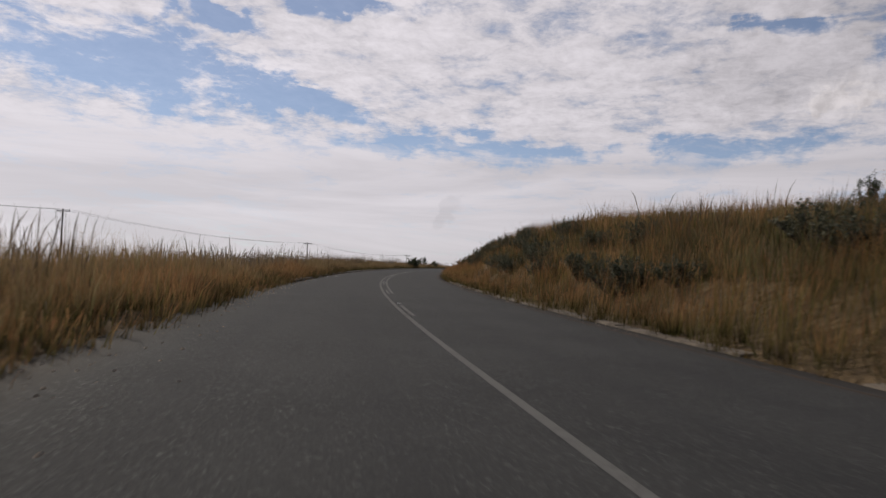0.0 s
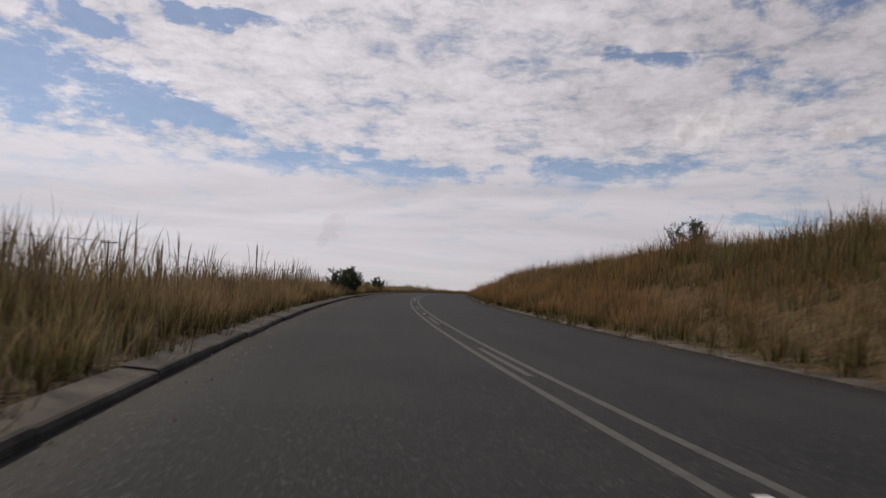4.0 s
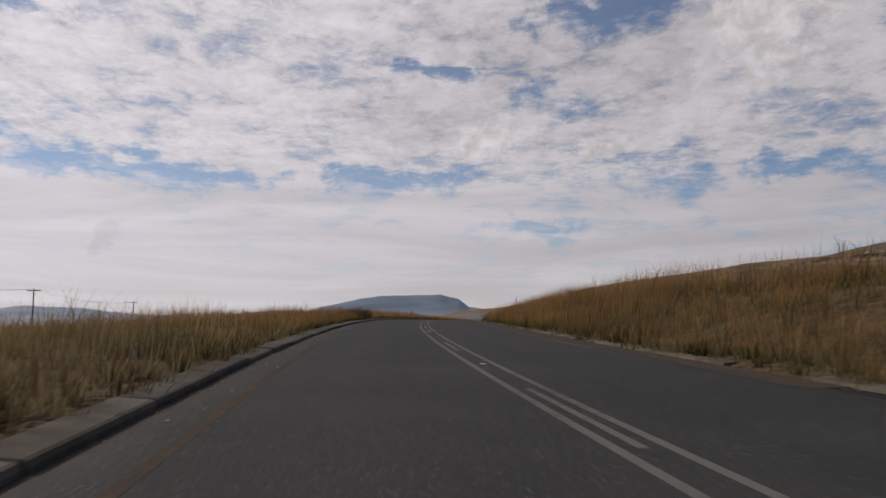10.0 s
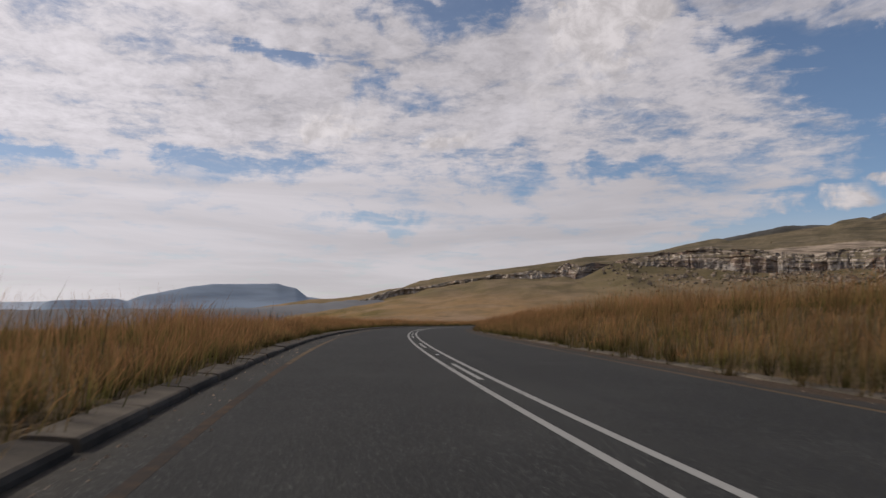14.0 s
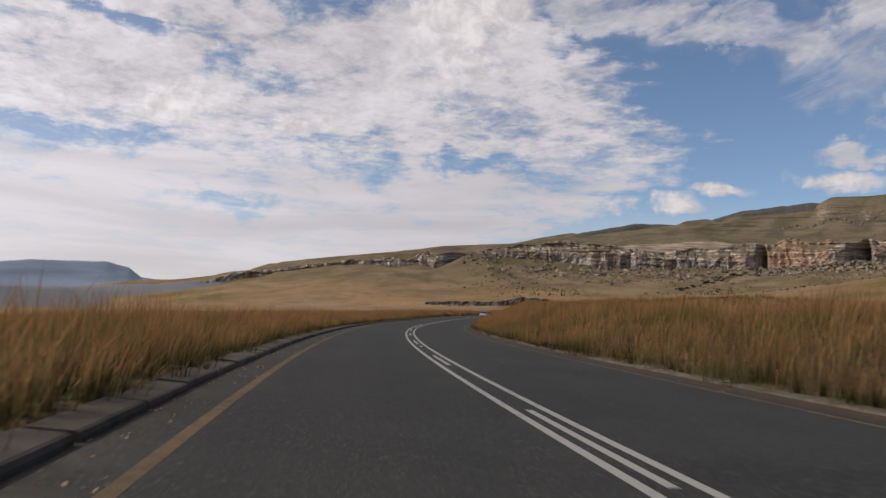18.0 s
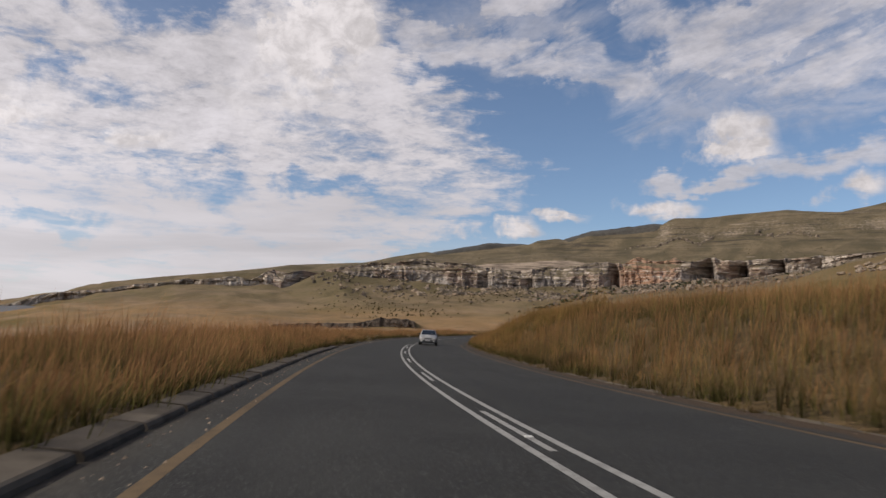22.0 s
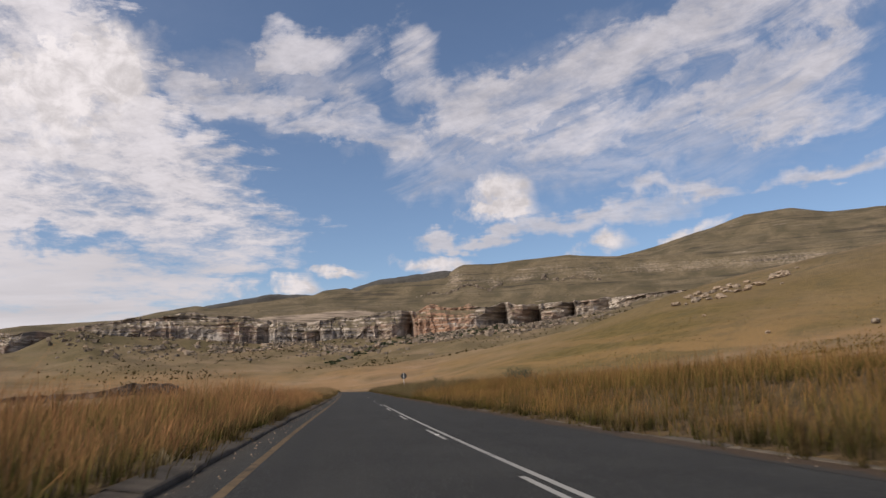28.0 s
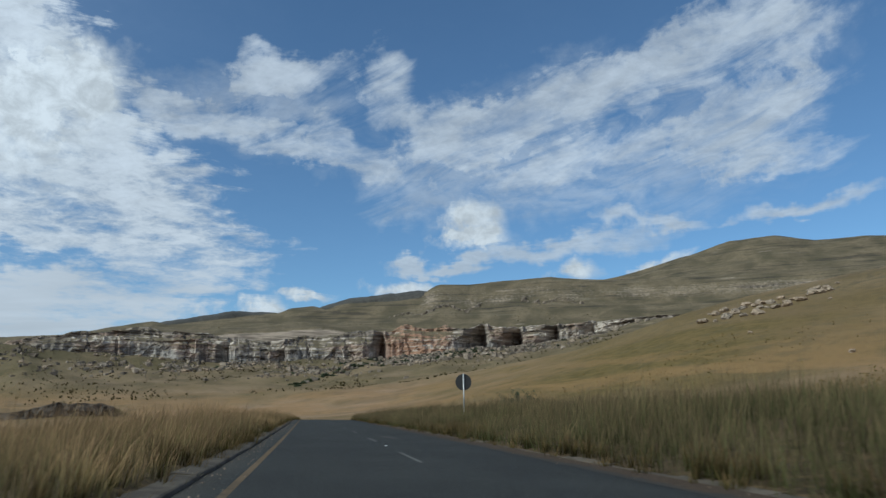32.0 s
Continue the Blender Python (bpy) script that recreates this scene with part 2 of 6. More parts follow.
    # white cumulus heaps, with tops lit and flat grey feet
    heaps = total([patch(-8.7, 13.9, 2.3, 1.8, 0.9), patch(-6.0, 13.0, 3.0, 1.7, 1.0), patch(-14.8, 12.5, 3.0, 1.2, 0.8), patch(-3.6, 12.8, 2.2, 1.2, 0.9), patch(-26.6, 19.6, 5.5, 5.5, 0.8), patch(-30.0, 22.8, 5.0, 3.5, 0.8),
                   patch(-60.7, 14.5, 2.7, 2.0, 0.7), patch(-60.5, 12.9, 3.0, 1.0, 0.8), patch(-55.0, 9.6, 2.6, 0.8, 0.8), patch(-67.6, 10.2, 2.3, 1.0, 0.8), patch(-74.0, 10.6, 2.5, 0.75, 0.8, -20),
                   patch(-44.4, 7.8, 1.3, 0.8, 0.8), patch(-48.0, 8.7, 2.4, 0.5, 0.9)])
    heaps = g.math("MINIMUM", heaps, 1.0)
    veil = g.ramp(g.math("ADD", el, g.math("ADD", g.math("MULTIPLY", edge, 2.0), amp(flat, 3.0))), 12.5, 8.5, 0.0, 0.93)
    lowveil = g.ramp(el, 9.0, 2.0, 0.0, 0.75)
    sunside = g.ramp(az, -34.0, 6.0)
    haze = g.noise(g.join(g.math("MULTIPLY", waz, 0.05), g.math("MULTIPLY", wel, 0.42), 8.0), 1.0, 6.0, 0.6, 0.5)
    veil = g.math("MULTIPLY", g.math("MULTIPLY", veil, sunside), g.ramp(haze, 0.32, 0.60, 0.66, 1.0))
    veil = g.math("SUBTRACT", veil, g.math("MULTIPLY", g.math("MULTIPLY", g.math("MINIMUM", holes, 1.0), g.ramp(flat, 0.30, 0.60)), 0.55))
    veil = g.math("MAXIMUM", veil, g.math("MULTIPLY", lowveil, g.ramp(az, -75.0, -30.0, 0.35, 1.0)))
    mask = g.math("MAXIMUM", g.math("MAXIMUM", g.math("MULTIPLY", thin, 0.95), heaps), veil)
    mask = g.math("MAXIMUM", mask, g.ramp(az, -50.0, 10.0, 0.02, 0.20))
    glow = g.math("ADD", g.math("MULTIPLY", g.math("MAXIMUM", g.vec("DOT_PRODUCT", d, heading_of(SUN_AZ, SUN_EL)), 0.0), 0.41), 0.67)
    curd = g.math("ADD", g.math("MULTIPLY", mid, 0.5), g.math("ADD", g.math("MULTIPLY", fine, 0.55), g.math("MULTIPLY", ripple, 0.25)))
    dull = g.math("MULTIPLY", g.math("MINIMUM", total([patch(-10.0, 19.0, 13.0, 6.0, 0.5), patch(-2.0, 15.5, 8.0, 2.5, 0.6), patch(-36.0, 24.5, 7.0, 3.0, 0.6), patch(-17.0, 19.5, 8.0, 4.5, 0.5)]), 1.0), -0.17)
    shade = g.math("MULTIPLY", g.math("ADD", g.ramp(curd, 0.46, 0.86, 0.78, 1.13), dull), glow)
    soft = g.math("MULTIPLY", g.ramp(g.noise(g.join(g.math("MULTIPLY", az, 0.035), g.math("MULTIPLY", el, 0.30), 2.0), 1.0, 6.0, 0.58, 0.5), 0.34, 0.66, 0.84, 1.03), glow)
    shade_mix = g.node("ShaderNodeMix")
    g.put(shade_mix.inputs[0], g.ramp(el, 13.0, 9.0))
    g.put(shade_mix.inputs[2], shade)
    g.put(shade_mix.inputs[3], soft)
    shade = shade_mix.outputs[0]
    grey = g.math("ADD", g.math("MULTIPLY", g.ramp(patch(21.3, 5.3, 1.5, 0.7, 1.8, -25), 0, 1), -0.08), shade)
    white = g.mix(1.0, g.join(grey, grey, grey), (9.15, 8.80, 9.25), "MULTIPLY")
    bumps = g.noise(g.scaled(d, 1, 1, 1.3), 30.0, 6.0, 0.62, 0.3)
    heap_lit = g.math("MULTIPLY", g.ramp(bumps, 0.30, 0.66, 0.74, 1.14), glow)
    heap_white = g.mix(1.0, g.join(heap_lit, heap_lit, heap_lit), (9.8, 9.35, 9.55), "MULTIPLY")
    white = g.mix(g.math("MULTIPLY", heaps, 0.85), white, heap_white)
    tint = g.mix(mask, blue, white)
    back = g.node("ShaderNodeBackground")
    g.link(tint, back.inputs[0])
    back.inputs[1].default_value = 0.105
    out = g.node("ShaderNodeOutputWorld")
    g.link(back.outputs[0], out.inputs[0])


build_sky()
sun = new("sun", bpy.data.lights.new("sun", "SUN"))
sun.data.energy, sun.data.angle, sun.data.color = 3.2, radians(0.6), (1.0, 0.93, 0.82)
sun.matrix_world = look((0, 0, 50), Vector((0, 0, 50)) - Vector(heading_of(SUN_AZ, SUN_EL)))

# ---- materials ----
CENTRE = CENTRE_X, CENTRE_Y = 104.0, 614.0         # the far relief is drawn round this point


def material(name):
    m = bpy.data.materials.new(name)
    m.use_nodes = True
    return m, Graph(m.node_tree)


def finish(g, colour, rough=0.8, bump=None, strength=0.3, distance=0.02, metal=0.0, specular=0.3, coat=0.0):
    b = g.node("ShaderNodeBsdfPrincipled")
    g.put(b.inputs["Base Color"], (*colour, 1) if isinstance(colour, tuple) else colour)
    g.put(b.inputs["Roughness"], rough)
    b.inputs["Metallic"].default_value, b.inputs["Specular IOR Level"].default_value = metal, specular
    b.inputs["Coat Weight"].default_value = coat
    if bump is not None:
        n = g.node("ShaderNodeBump")
        n.inputs["Strength"].default_value, n.inputs["Distance"].default_value = strength, distance
        g.link(bump, n.inputs["Height"])
        g.link(n.outputs[0], b.inputs["Normal"])
    out = g.node("ShaderNodeOutputMaterial")
    g.link(b.outputs[0], out.inputs[0])


def position(g):
    return g.node("ShaderNodeNewGeometry").outputs["Position"]


def uv(g):
    return g.split(g.node("ShaderNodeUVMap").outputs[0])


def lit(g):
    """A random number for each piece."""
    return g.node("ShaderNodeObjectInfo").outputs["Random"]


def plain(name, colour, rough=0.6, metal=0.0, grain=30.0, spread=0.18, specular=0.4, coat=0.0, strength=0.15):
    m, g = material(name)
    p = g.node("ShaderNodeTexCoord").outputs["Object"]
    a, b = g.noise(p, grain, 5, 0.6), g.noise(p, grain * 0.12, 3, 0.5)
    v = g.math("ADD", g.math("MULTIPLY", a, 0.5), g.math("MULTIPLY", b, 0.5))
    dark, light = tuple(c * (1 - spread) for c in colour), tuple(min(1, c * (1 + spread)) for c in colour)
    finish(g, g.mix(g.ramp(v, 0.3, 0.7), dark, light), rough, a, strength, 0.004, metal, specular, coat)
    return m


def asphalt():
    m, g = material("asphalt")
    p = position(g)
    u = uv(g)            # u: metres to the right of the driving line, v: metres along
    chips = g.noise(p, 27.0, 3, 0.8)
    grain = g.noise(p, 13.0, 5, 0.7)
    patchy = g.noise(p, 0.35, 4, 0.55)
    along = g.noise(g.join(g.math("MULTIPLY", u[0], 1.6), g.math("MULTIPLY", u[1], 0.02), 0.0), 1.0, 4, 0.6)
    tracks = g.math("ADD", g.ramp(g.math("ABSOLUTE", g.math("SUBTRACT", g.math("ABSOLUTE", g.math("SUBTRACT", u[0], 2.22)), 1.35)), 0.55, 0.0),
                    g.ramp(g.math("ABSOLUTE", g.math("SUBTRACT", g.math("ABSOLUTE", g.math("SUBTRACT", u[0], 2.22)), 3.0)), 0.5, 0.0))
    c = g.mix(g.ramp(grain, 0.3, 0.72), (0.0138, 0.0138, 0.0130), (0.0385, 0.0385, 0.0358))
    c = g.mix(g.math("MULTIPLY", g.ramp(chips, 0.57, 0.66), 0.75), c, (0.150, 0.148, 0.138))
    c = g.mix(g.math("MULTIPLY", g.ramp(patchy, 0.35, 0.7), 0.35), c, (0.052, 0.052, 0.048))
    c = g.mix(g.math("MULTIPLY", g.math("MULTIPLY", tracks, g.ramp(along, 0.3, 0.7)), 0.4), c, (0.024, 0.024, 0.024))
    # earth and grit washed towards the edges of the tar
    side = g.ramp(g.math("ADD", g.math("MAXIMUM", g.math("SUBTRACT", -1.0, u[0]), g.math("SUBTRACT", u[0], 6.1)), g.math("MULTIPLY", grain, 1.0)), 0.9, 2.2)
    c = g.mix(g.math("MULTIPLY", side, 0.6), c, (0.078, 0.060, 0.043))
    rough = g.ramp(grain, 0.3, 0.7, 0.75, 0.95)
    finish(g, c, rough, g.math("ADD", chips, grain), 0.9, 0.016, 0.0, 0.14)
    return m


def paint_line(name, colour, keep, under=(0.036, 0.034, 0.032)):
    m, g = material(name)
    p = position(g)
    worn = g.math("ADD", g.math("MULTIPLY", g.noise(p, 60, 3, 0.7), 0.45), g.math("ADD", g.math("MULTIPLY", g.noise(p, 5.0, 4, 0.6), 0.35), g.math("MULTIPLY", g.noise(p, 0.25, 3, 0.5), 0.3)))
    c = g.mix(g.ramp(worn, keep - 0.14, keep + 0.14), colour, under)
    finish(g, c, 0.95, worn, 0.2, 0.003, 0.0, 0.06)
    return m


def earth():
    """The sheet of the ground: grass seen from afar, soil, paths, bare rock where it is steep."""
    m, g = material("earth_and_grass")
    p = position(g)
    normal = g.split(g.node("ShaderNodeNewGeometry").outputs["Normal"])
    hill = g.noise(p, 0.0035, 5, 0.55, 0.4)
    field = g.noise(g.vec("ADD", p, (300, 120, 0)), 0.014, 6, 0.6, 0.5)
    tuft = g.noise(p, 0.16, 5, 0.65)
    fine = g.noise(p, 1.6, 4, 0.7)
    gold = g.mix(g.ramp(field, 0.35, 0.68), (0.185, 0.124, 0.070), (0.290, 0.196, 0.122))
    green = g.mix(g.ramp(tuft, 0.35, 0.7), (0.096, 0.074, 0.026), (0.172, 0.122, 0.047))
    # greener on the slopes than on the valley floor
    c = g.mix(g.math("MULTIPLY", g.math("ADD", g.ramp(normal[2], 0.995, 0.95, 0.0, 0.75), g.ramp(hill, 0.45, 0.62, 0.0, 0.45)), 1.0), gold, green)
    lowland = g.math("MULTIPLY", g.ramp(g.split(p)[2], 60.0, 12.0), g.ramp(g.noise(g.scaled(p, 0.009, 0.009, 0.09), 1.0, 6, 0.62, 0.6), 0.42, 0.58))
    c = g.mix(g.math("MULTIPLY", lowland, 0.6), c, (0.275, 0.166, 0.076))
    mottle = g.noise(p, 0.05, 5, 0.65)
    c = g.mix(g.math("MULTIPLY", g.ramp(mottle, 0.50, 0.70), 0.45), c, (0.090, 0.078, 0.044))
    # the upper slopes are greyer
    height = g.ramp(g.split(p)[2], 40.0, 190.0)
    upper = g.mix(g.ramp(field, 0.36, 0.64), (0.060, 0.052, 0.041), (0.118, 0.097, 0.072))
    c = g.mix(g.math("MULTIPLY", height, 0.85), c, upper)
    # brown, stony ground on the slopes below the cliff, pale dry grass on the valley floor
    away = g.ramp(g.vec("DISTANCE", p, (CENTRE_X, CENTRE_Y, 0.0)), 850.0, 1150.0)
    lower = g.math("MULTIPLY", away, g.ramp(g.math("ADD", g.split(p)[2], g.math("MULTIPLY", g.math("SUBTRACT", hill, 0.5), 60.0)), 14.0, 48.0))
    c = g.mix(g.math("MULTIPLY", lower, 0.58), c, g.mix(g.ramp(field, 0.38, 0.62), (0.092, 0.078, 0.048), (0.178, 0.138, 0.086)))
    # stony scrub on the slope below the cliff
    scrub = g.math("MULTIPLY", g.ramp(g.noise(p, 0.11, 6, 0.7), 0.50, 0.62), g.math("MULTIPLY", g.ramp(g.split(p)[2], 48.0, 90.0), g.ramp(field, 0.42, 0.58)))
    c = g.mix(g.math("MULTIPLY", scrub, 0.6), c, (0.075, 0.066, 0.042))
    c = g.mix(g.math("MULTIPLY", g.ramp(tuft, 0.5, 0.75), 0.45), c, (0.085, 0.068, 0.030))
    c = g.mix(g.math("MULTIPLY", g.ramp(fine, 0.45, 0.8), 0.35), c, (0.055, 0.045, 0.022))
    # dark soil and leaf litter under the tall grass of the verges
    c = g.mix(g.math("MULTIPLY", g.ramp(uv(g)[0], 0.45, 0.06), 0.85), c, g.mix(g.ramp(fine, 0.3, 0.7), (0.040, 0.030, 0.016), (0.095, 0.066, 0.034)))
    rock = g.mix(g.ramp(g.noise(g.scaled(p, 0.02, 0.02, 0.35), 1.0, 5, 0.6), 0.35, 0.65), (0.13, 0.105, 0.085), (0.36, 0.29, 0.225))
    steep = g.ramp(g.math("ADD", normal[2], g.math("MULTIPLY", g.math("SUBTRACT", tuft, 0.5), 0.22)), 0.83, 0.70)
    # thin stony ledges that follow the contours
    band = g.noise(g.join(g.math("MULTIPLY", g.split(p)[0], 0.004), g.math("MULTIPLY", g.split(p)[1], 0.004), g.math("MULTIPLY", g.split(p)[2], 0.085)), 1.0, 4, 0.6)
    ledge = g.math("MULTIPLY", g.ramp(band, 0.60, 0.66), g.math("MULTIPLY", g.ramp(g.split(p)[2], 55.0, 95.0), g.ramp(g.noise(p, 0.011, 5, 0.6), 0.54, 0.62)))
    # shade below the ledges, put into the colour as dark bands
    ledge_shade = g.math("MULTIPLY", g.ramp(band, 0.37, 0.33), g.math("MULTIPLY", g.ramp(g.split(p)[2], 120.0, 200.0), g.ramp(hill, 0.46, 0.56)))
    c = g.mix(g.math("MULTIPLY", ledge_shade, 0.75), c, (0.045, 0.038, 0.031))
    # terraces of the upper mountain in colour alone: step's shade dark, tread pale
    steps = g.noise(g.join(g.math("MULTIPLY", g.split(p)[0], 0.006), g.math("MULTIPLY", g.split(p)[1], 0.006), g.math("MULTIPLY", g.split(p)[2], 0.16)), 1.0, 5, 0.65)
    high = g.ramp(g.split(p)[2], 165.0, 230.0)
    c = g.mix(g.math("MULTIPLY", g.math("MULTIPLY", g.ramp(steps, 0.44, 0.38), high), 0.7), c, (0.040, 0.035, 0.030))
    c = g.mix(g.math("MULTIPLY", g.math("MULTIPLY", g.ramp(steps, 0.58, 0.66), high), 0.45), c, (0.190, 0.160, 0.122))
    c = g.mix(g.math("MAXIMUM", steep, g.math("MULTIPLY", ledge, 0.75)), c, rock)
    finish(g, c, 0.95, g.math("ADD", g.math("MULTIPLY", tuft, 3.0), fine), 0.8, 0.6, 0.0, 0.1)
    return m


def cliff_rock():
    """Layered sandstone; u of its map is the azimuth in degrees, v the height in the band."""
    m, g = material("sandstone_cliff")
    p = position(g)
    q = g.split(p)
    u, v, _ = uv(g)
    strata = g.noise(g.join(g.math("MULTIPLY", q[0], 0.008), g.math("MULTIPLY", q[1], 0.008), g.math("MULTIPLY", q[2], 0.17)), 1.0, 6, 0.62, 0.4)
    runs = g.noise(g.join(g.math("MULTIPLY", q[0], 0.075), g.math("MULTIPLY", q[1], 0.075), g.math("MULTIPLY", q[2], 0.006)), 1.0, 5, 0.65)
    area = g.noise(p, 0.011, 4, 0.55)
    fleck = g.noise(p, 0.09, 5, 0.7)
    wall = g.mix(g.ramp(runs, 0.40, 0.62), (0.300, 0.270, 0.245), (0.120, 0.112, 0.108))
    c = g.mix(g.ramp(g.math("ADD", v, g.math("MULTIPLY", area, 0.3)), 0.48, 0.68), wall, g.mix(g.ramp(strata, 0.38, 0.62), (0.110, 0.094, 0.082), (0.330, 0.272, 0.222)))
    # orange faces: one bold buttress and lesser ones
    def span(a, b):
        return g.math("MULTIPLY", g.ramp(u, a - 0.5, a + 0.5), g.ramp(u, b + 0.5, b - 0.5))
    orange = g.math("ADD", g.math("MULTIPLY", span(53.2, 58.0), 0.85), g.math("MULTIPLY", g.ramp(area, 0.50, 0.62), 0.38))
    c = g.mix(g.math("MULTIPLY", g.math("MINIMUM", orange, 1.0), g.ramp(strata, 0.30, 0.5)), c, (0.33, 0.190, 0.122))
    pale = g.math("ADD", g.math("MULTIPLY", g.math("ADD", span(68.0, 70.0), g.math("MULTIPLY", span(-5.0, 23.8), g.ramp(fleck, 0.40, 0.56))), 0.75), g.math("MULTIPLY", g.math("MULTIPLY", g.ramp(strata, 0.53, 0.60), g.ramp(fleck, 0.36, 0.54)), 0.85))
    c = g.mix(g.math("MINIMUM", pale, 1.0), c, (0.52, 0.46, 0.395))
    dark = g.math("MULTIPLY", g.ramp(runs, 0.46, 0.60), g.math("ADD", g.math("MULTIPLY", span(39.0, 52.0), 0.30), 0.20))
    c = g.mix(dark, c, (0.050, 0.047, 0.048))
    grassy = g.math("MULTIPLY", g.ramp(g.split(g.node("ShaderNodeNewGeometry").outputs["Normal"])[2], 0.55, 0.85), g.ramp(fleck, 0.22, 0.42))
    c = g.mix(g.math("MULTIPLY", grassy, 0.92), c, (0.112, 0.090, 0.054))
    c = g.mix(g.math("MULTIPLY", g.ramp(fleck, 0.60, 0.72), 0.7), c, (0.045, 0.045, 0.030))
    finish(g, c, 0.92, g.math("ADD", strata, runs), 0.7, 2.2, 0.0, 0.12)
    return m


def boulder_rock():
    m, g = material("weathered_boulder")
    p = position(g)
    a, b = g.noise(p, 0.6, 5, 0.65), g.noise(p, 5.0, 5, 0.65)
    c = g.mix(g.ramp(a, 0.35, 0.68), (0.11, 0.092, 0.076), (0.35, 0.285, 0.215))
    c = g.mix(g.math("MULTIPLY", g.ramp(b, 0.52, 0.72), 0.6), c, (0.10, 0.09, 0.078))
    c = g.mix(g.math("MULTIPLY", lit(g), 0.35), c, (0.40, 0.27, 0.16))
    finish(g, c, 0.9, b, 0.6, 0.06, 0.0, 0.2)
    return m


def grass_blade(name, base, stem, head, green):
    m, g = material(name)
    p = position(g)
    v = uv(g)
    rnd = g.node("ShaderNodeNewGeometry").outputs["Random Per Island"]
    area = g.noise(p, 0.16, 4, 0.6)
    # colour along the blade: darkest at the root, then stem and head
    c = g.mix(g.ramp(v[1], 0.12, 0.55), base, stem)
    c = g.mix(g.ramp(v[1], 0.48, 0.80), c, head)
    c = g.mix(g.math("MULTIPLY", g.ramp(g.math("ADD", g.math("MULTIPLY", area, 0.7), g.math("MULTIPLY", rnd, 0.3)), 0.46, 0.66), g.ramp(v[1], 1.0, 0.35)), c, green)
    patchy = g.noise(g.vec("ADD", p, (31, 7, 0)), 0.45, 4, 0.6)
    c = g.mix(1.0, c, g.mix(g.ramp(patchy, 0.32, 0.68), (0.58, 0.57, 0.57), (1.12, 1.09, 1.03)), "MULTIPLY")
    c = g.mix(1.0, c, g.mix(rnd, (0.62, 0.60, 0.58), (1.42, 1.38, 1.30)), "MULTIPLY")
    front, back = g.node("ShaderNodeBsdfDiffuse"), g.node("ShaderNodeBsdfTranslucent")
    g.link(c, front.inputs[0])
    g.link(c, back.inputs[0])
    both = g.node("ShaderNodeMixShader")
    both.inputs[0].default_value = 0.38
    g.link(front.outputs[0], both.inputs[1])
    g.link(back.outputs[0], both.inputs[2])
    out = g.node("ShaderNodeOutputMaterial")
    g.link(both.outputs[0], out.inputs[0])
    return m


def leaf(name, dark, light, through=0.3):
    m, g = material(name)
    rnd = g.node("ShaderNodeNewGeometry").outputs["Random Per Island"]
    c = g.mix(rnd, dark, light)
    front, back = g.node("ShaderNodeBsdfPrincipled"), g.node("ShaderNodeBsdfTranslucent")
    front.inputs["Roughness"].default_value, front.inputs["Specular IOR Level"].default_value = 0.7, 0.2
    g.link(c, front.inputs[0])
    g.link(c, back.inputs[0])
    both = g.node("ShaderNodeMixShader")
    both.inputs[0].default_value = through
    g.link(front.outputs[0], both.inputs[1])
    g.link(back.outputs[0], both.inputs[2])
    out = g.node("ShaderNodeOutputMaterial")
    g.link(both.outputs[0], out.inputs[0])
    return m


def concrete():
    m, g = material("kerb_concrete")
    p = position(g)
    a, b = g.noise(p, 1.3, 4, 0.6), g.noise(p, 40.0, 4, 0.65)
    c = g.mix(g.ramp(a, 0.3, 0.7), (0.050, 0.041, 0.031), (0.112, 0.093, 0.072))
    c = g.mix(g.math("MULTIPLY", g.ramp(b, 0.5, 0.75), 0.4), c, (0.145, 0.122, 0.097))
    c = g.mix(1.0, c, g.mix(lit(g), (0.78, 0.78, 0.78), (1.15, 1.13, 1.1)), "MULTIPLY")
    finish(g, c, 0.9, b, 0.5, 0.008, 0.0, 0.2)
    return m


# distance haze put into the hill's colour and a faint glow
def hill_with_haze(name, colour, glow):
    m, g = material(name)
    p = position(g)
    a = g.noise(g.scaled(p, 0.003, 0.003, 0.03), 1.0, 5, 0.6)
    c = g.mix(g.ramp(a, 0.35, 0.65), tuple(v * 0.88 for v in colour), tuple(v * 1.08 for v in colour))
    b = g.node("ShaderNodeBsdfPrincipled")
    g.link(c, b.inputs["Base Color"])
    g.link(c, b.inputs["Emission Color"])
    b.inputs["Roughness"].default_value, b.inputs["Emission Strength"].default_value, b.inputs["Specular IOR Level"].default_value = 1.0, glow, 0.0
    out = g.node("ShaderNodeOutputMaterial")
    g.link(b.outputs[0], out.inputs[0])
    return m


def sand():
    m, g = material("washed_sand")
    p = position(g)
    a, b = g.noise(p, 0.9, 5, 0.65), g.noise(p, 22.0, 4, 0.65)
    keep = g.math("ADD", uv(g)[0], g.math("MULTIPLY", g.math("SUBTRACT", a, 0.5), 2.2))
    c = g.mix(g.ramp(keep, 0.25, 0.95), g.mix(g.ramp(b, 0.3, 0.7), (0.055, 0.050, 0.045), (0.092, 0.085, 0.075)), (0.040, 0.038, 0.035))
    finish(g, c, 0.95, b, 0.3, 0.004, 0.0, 0.12)
    return m


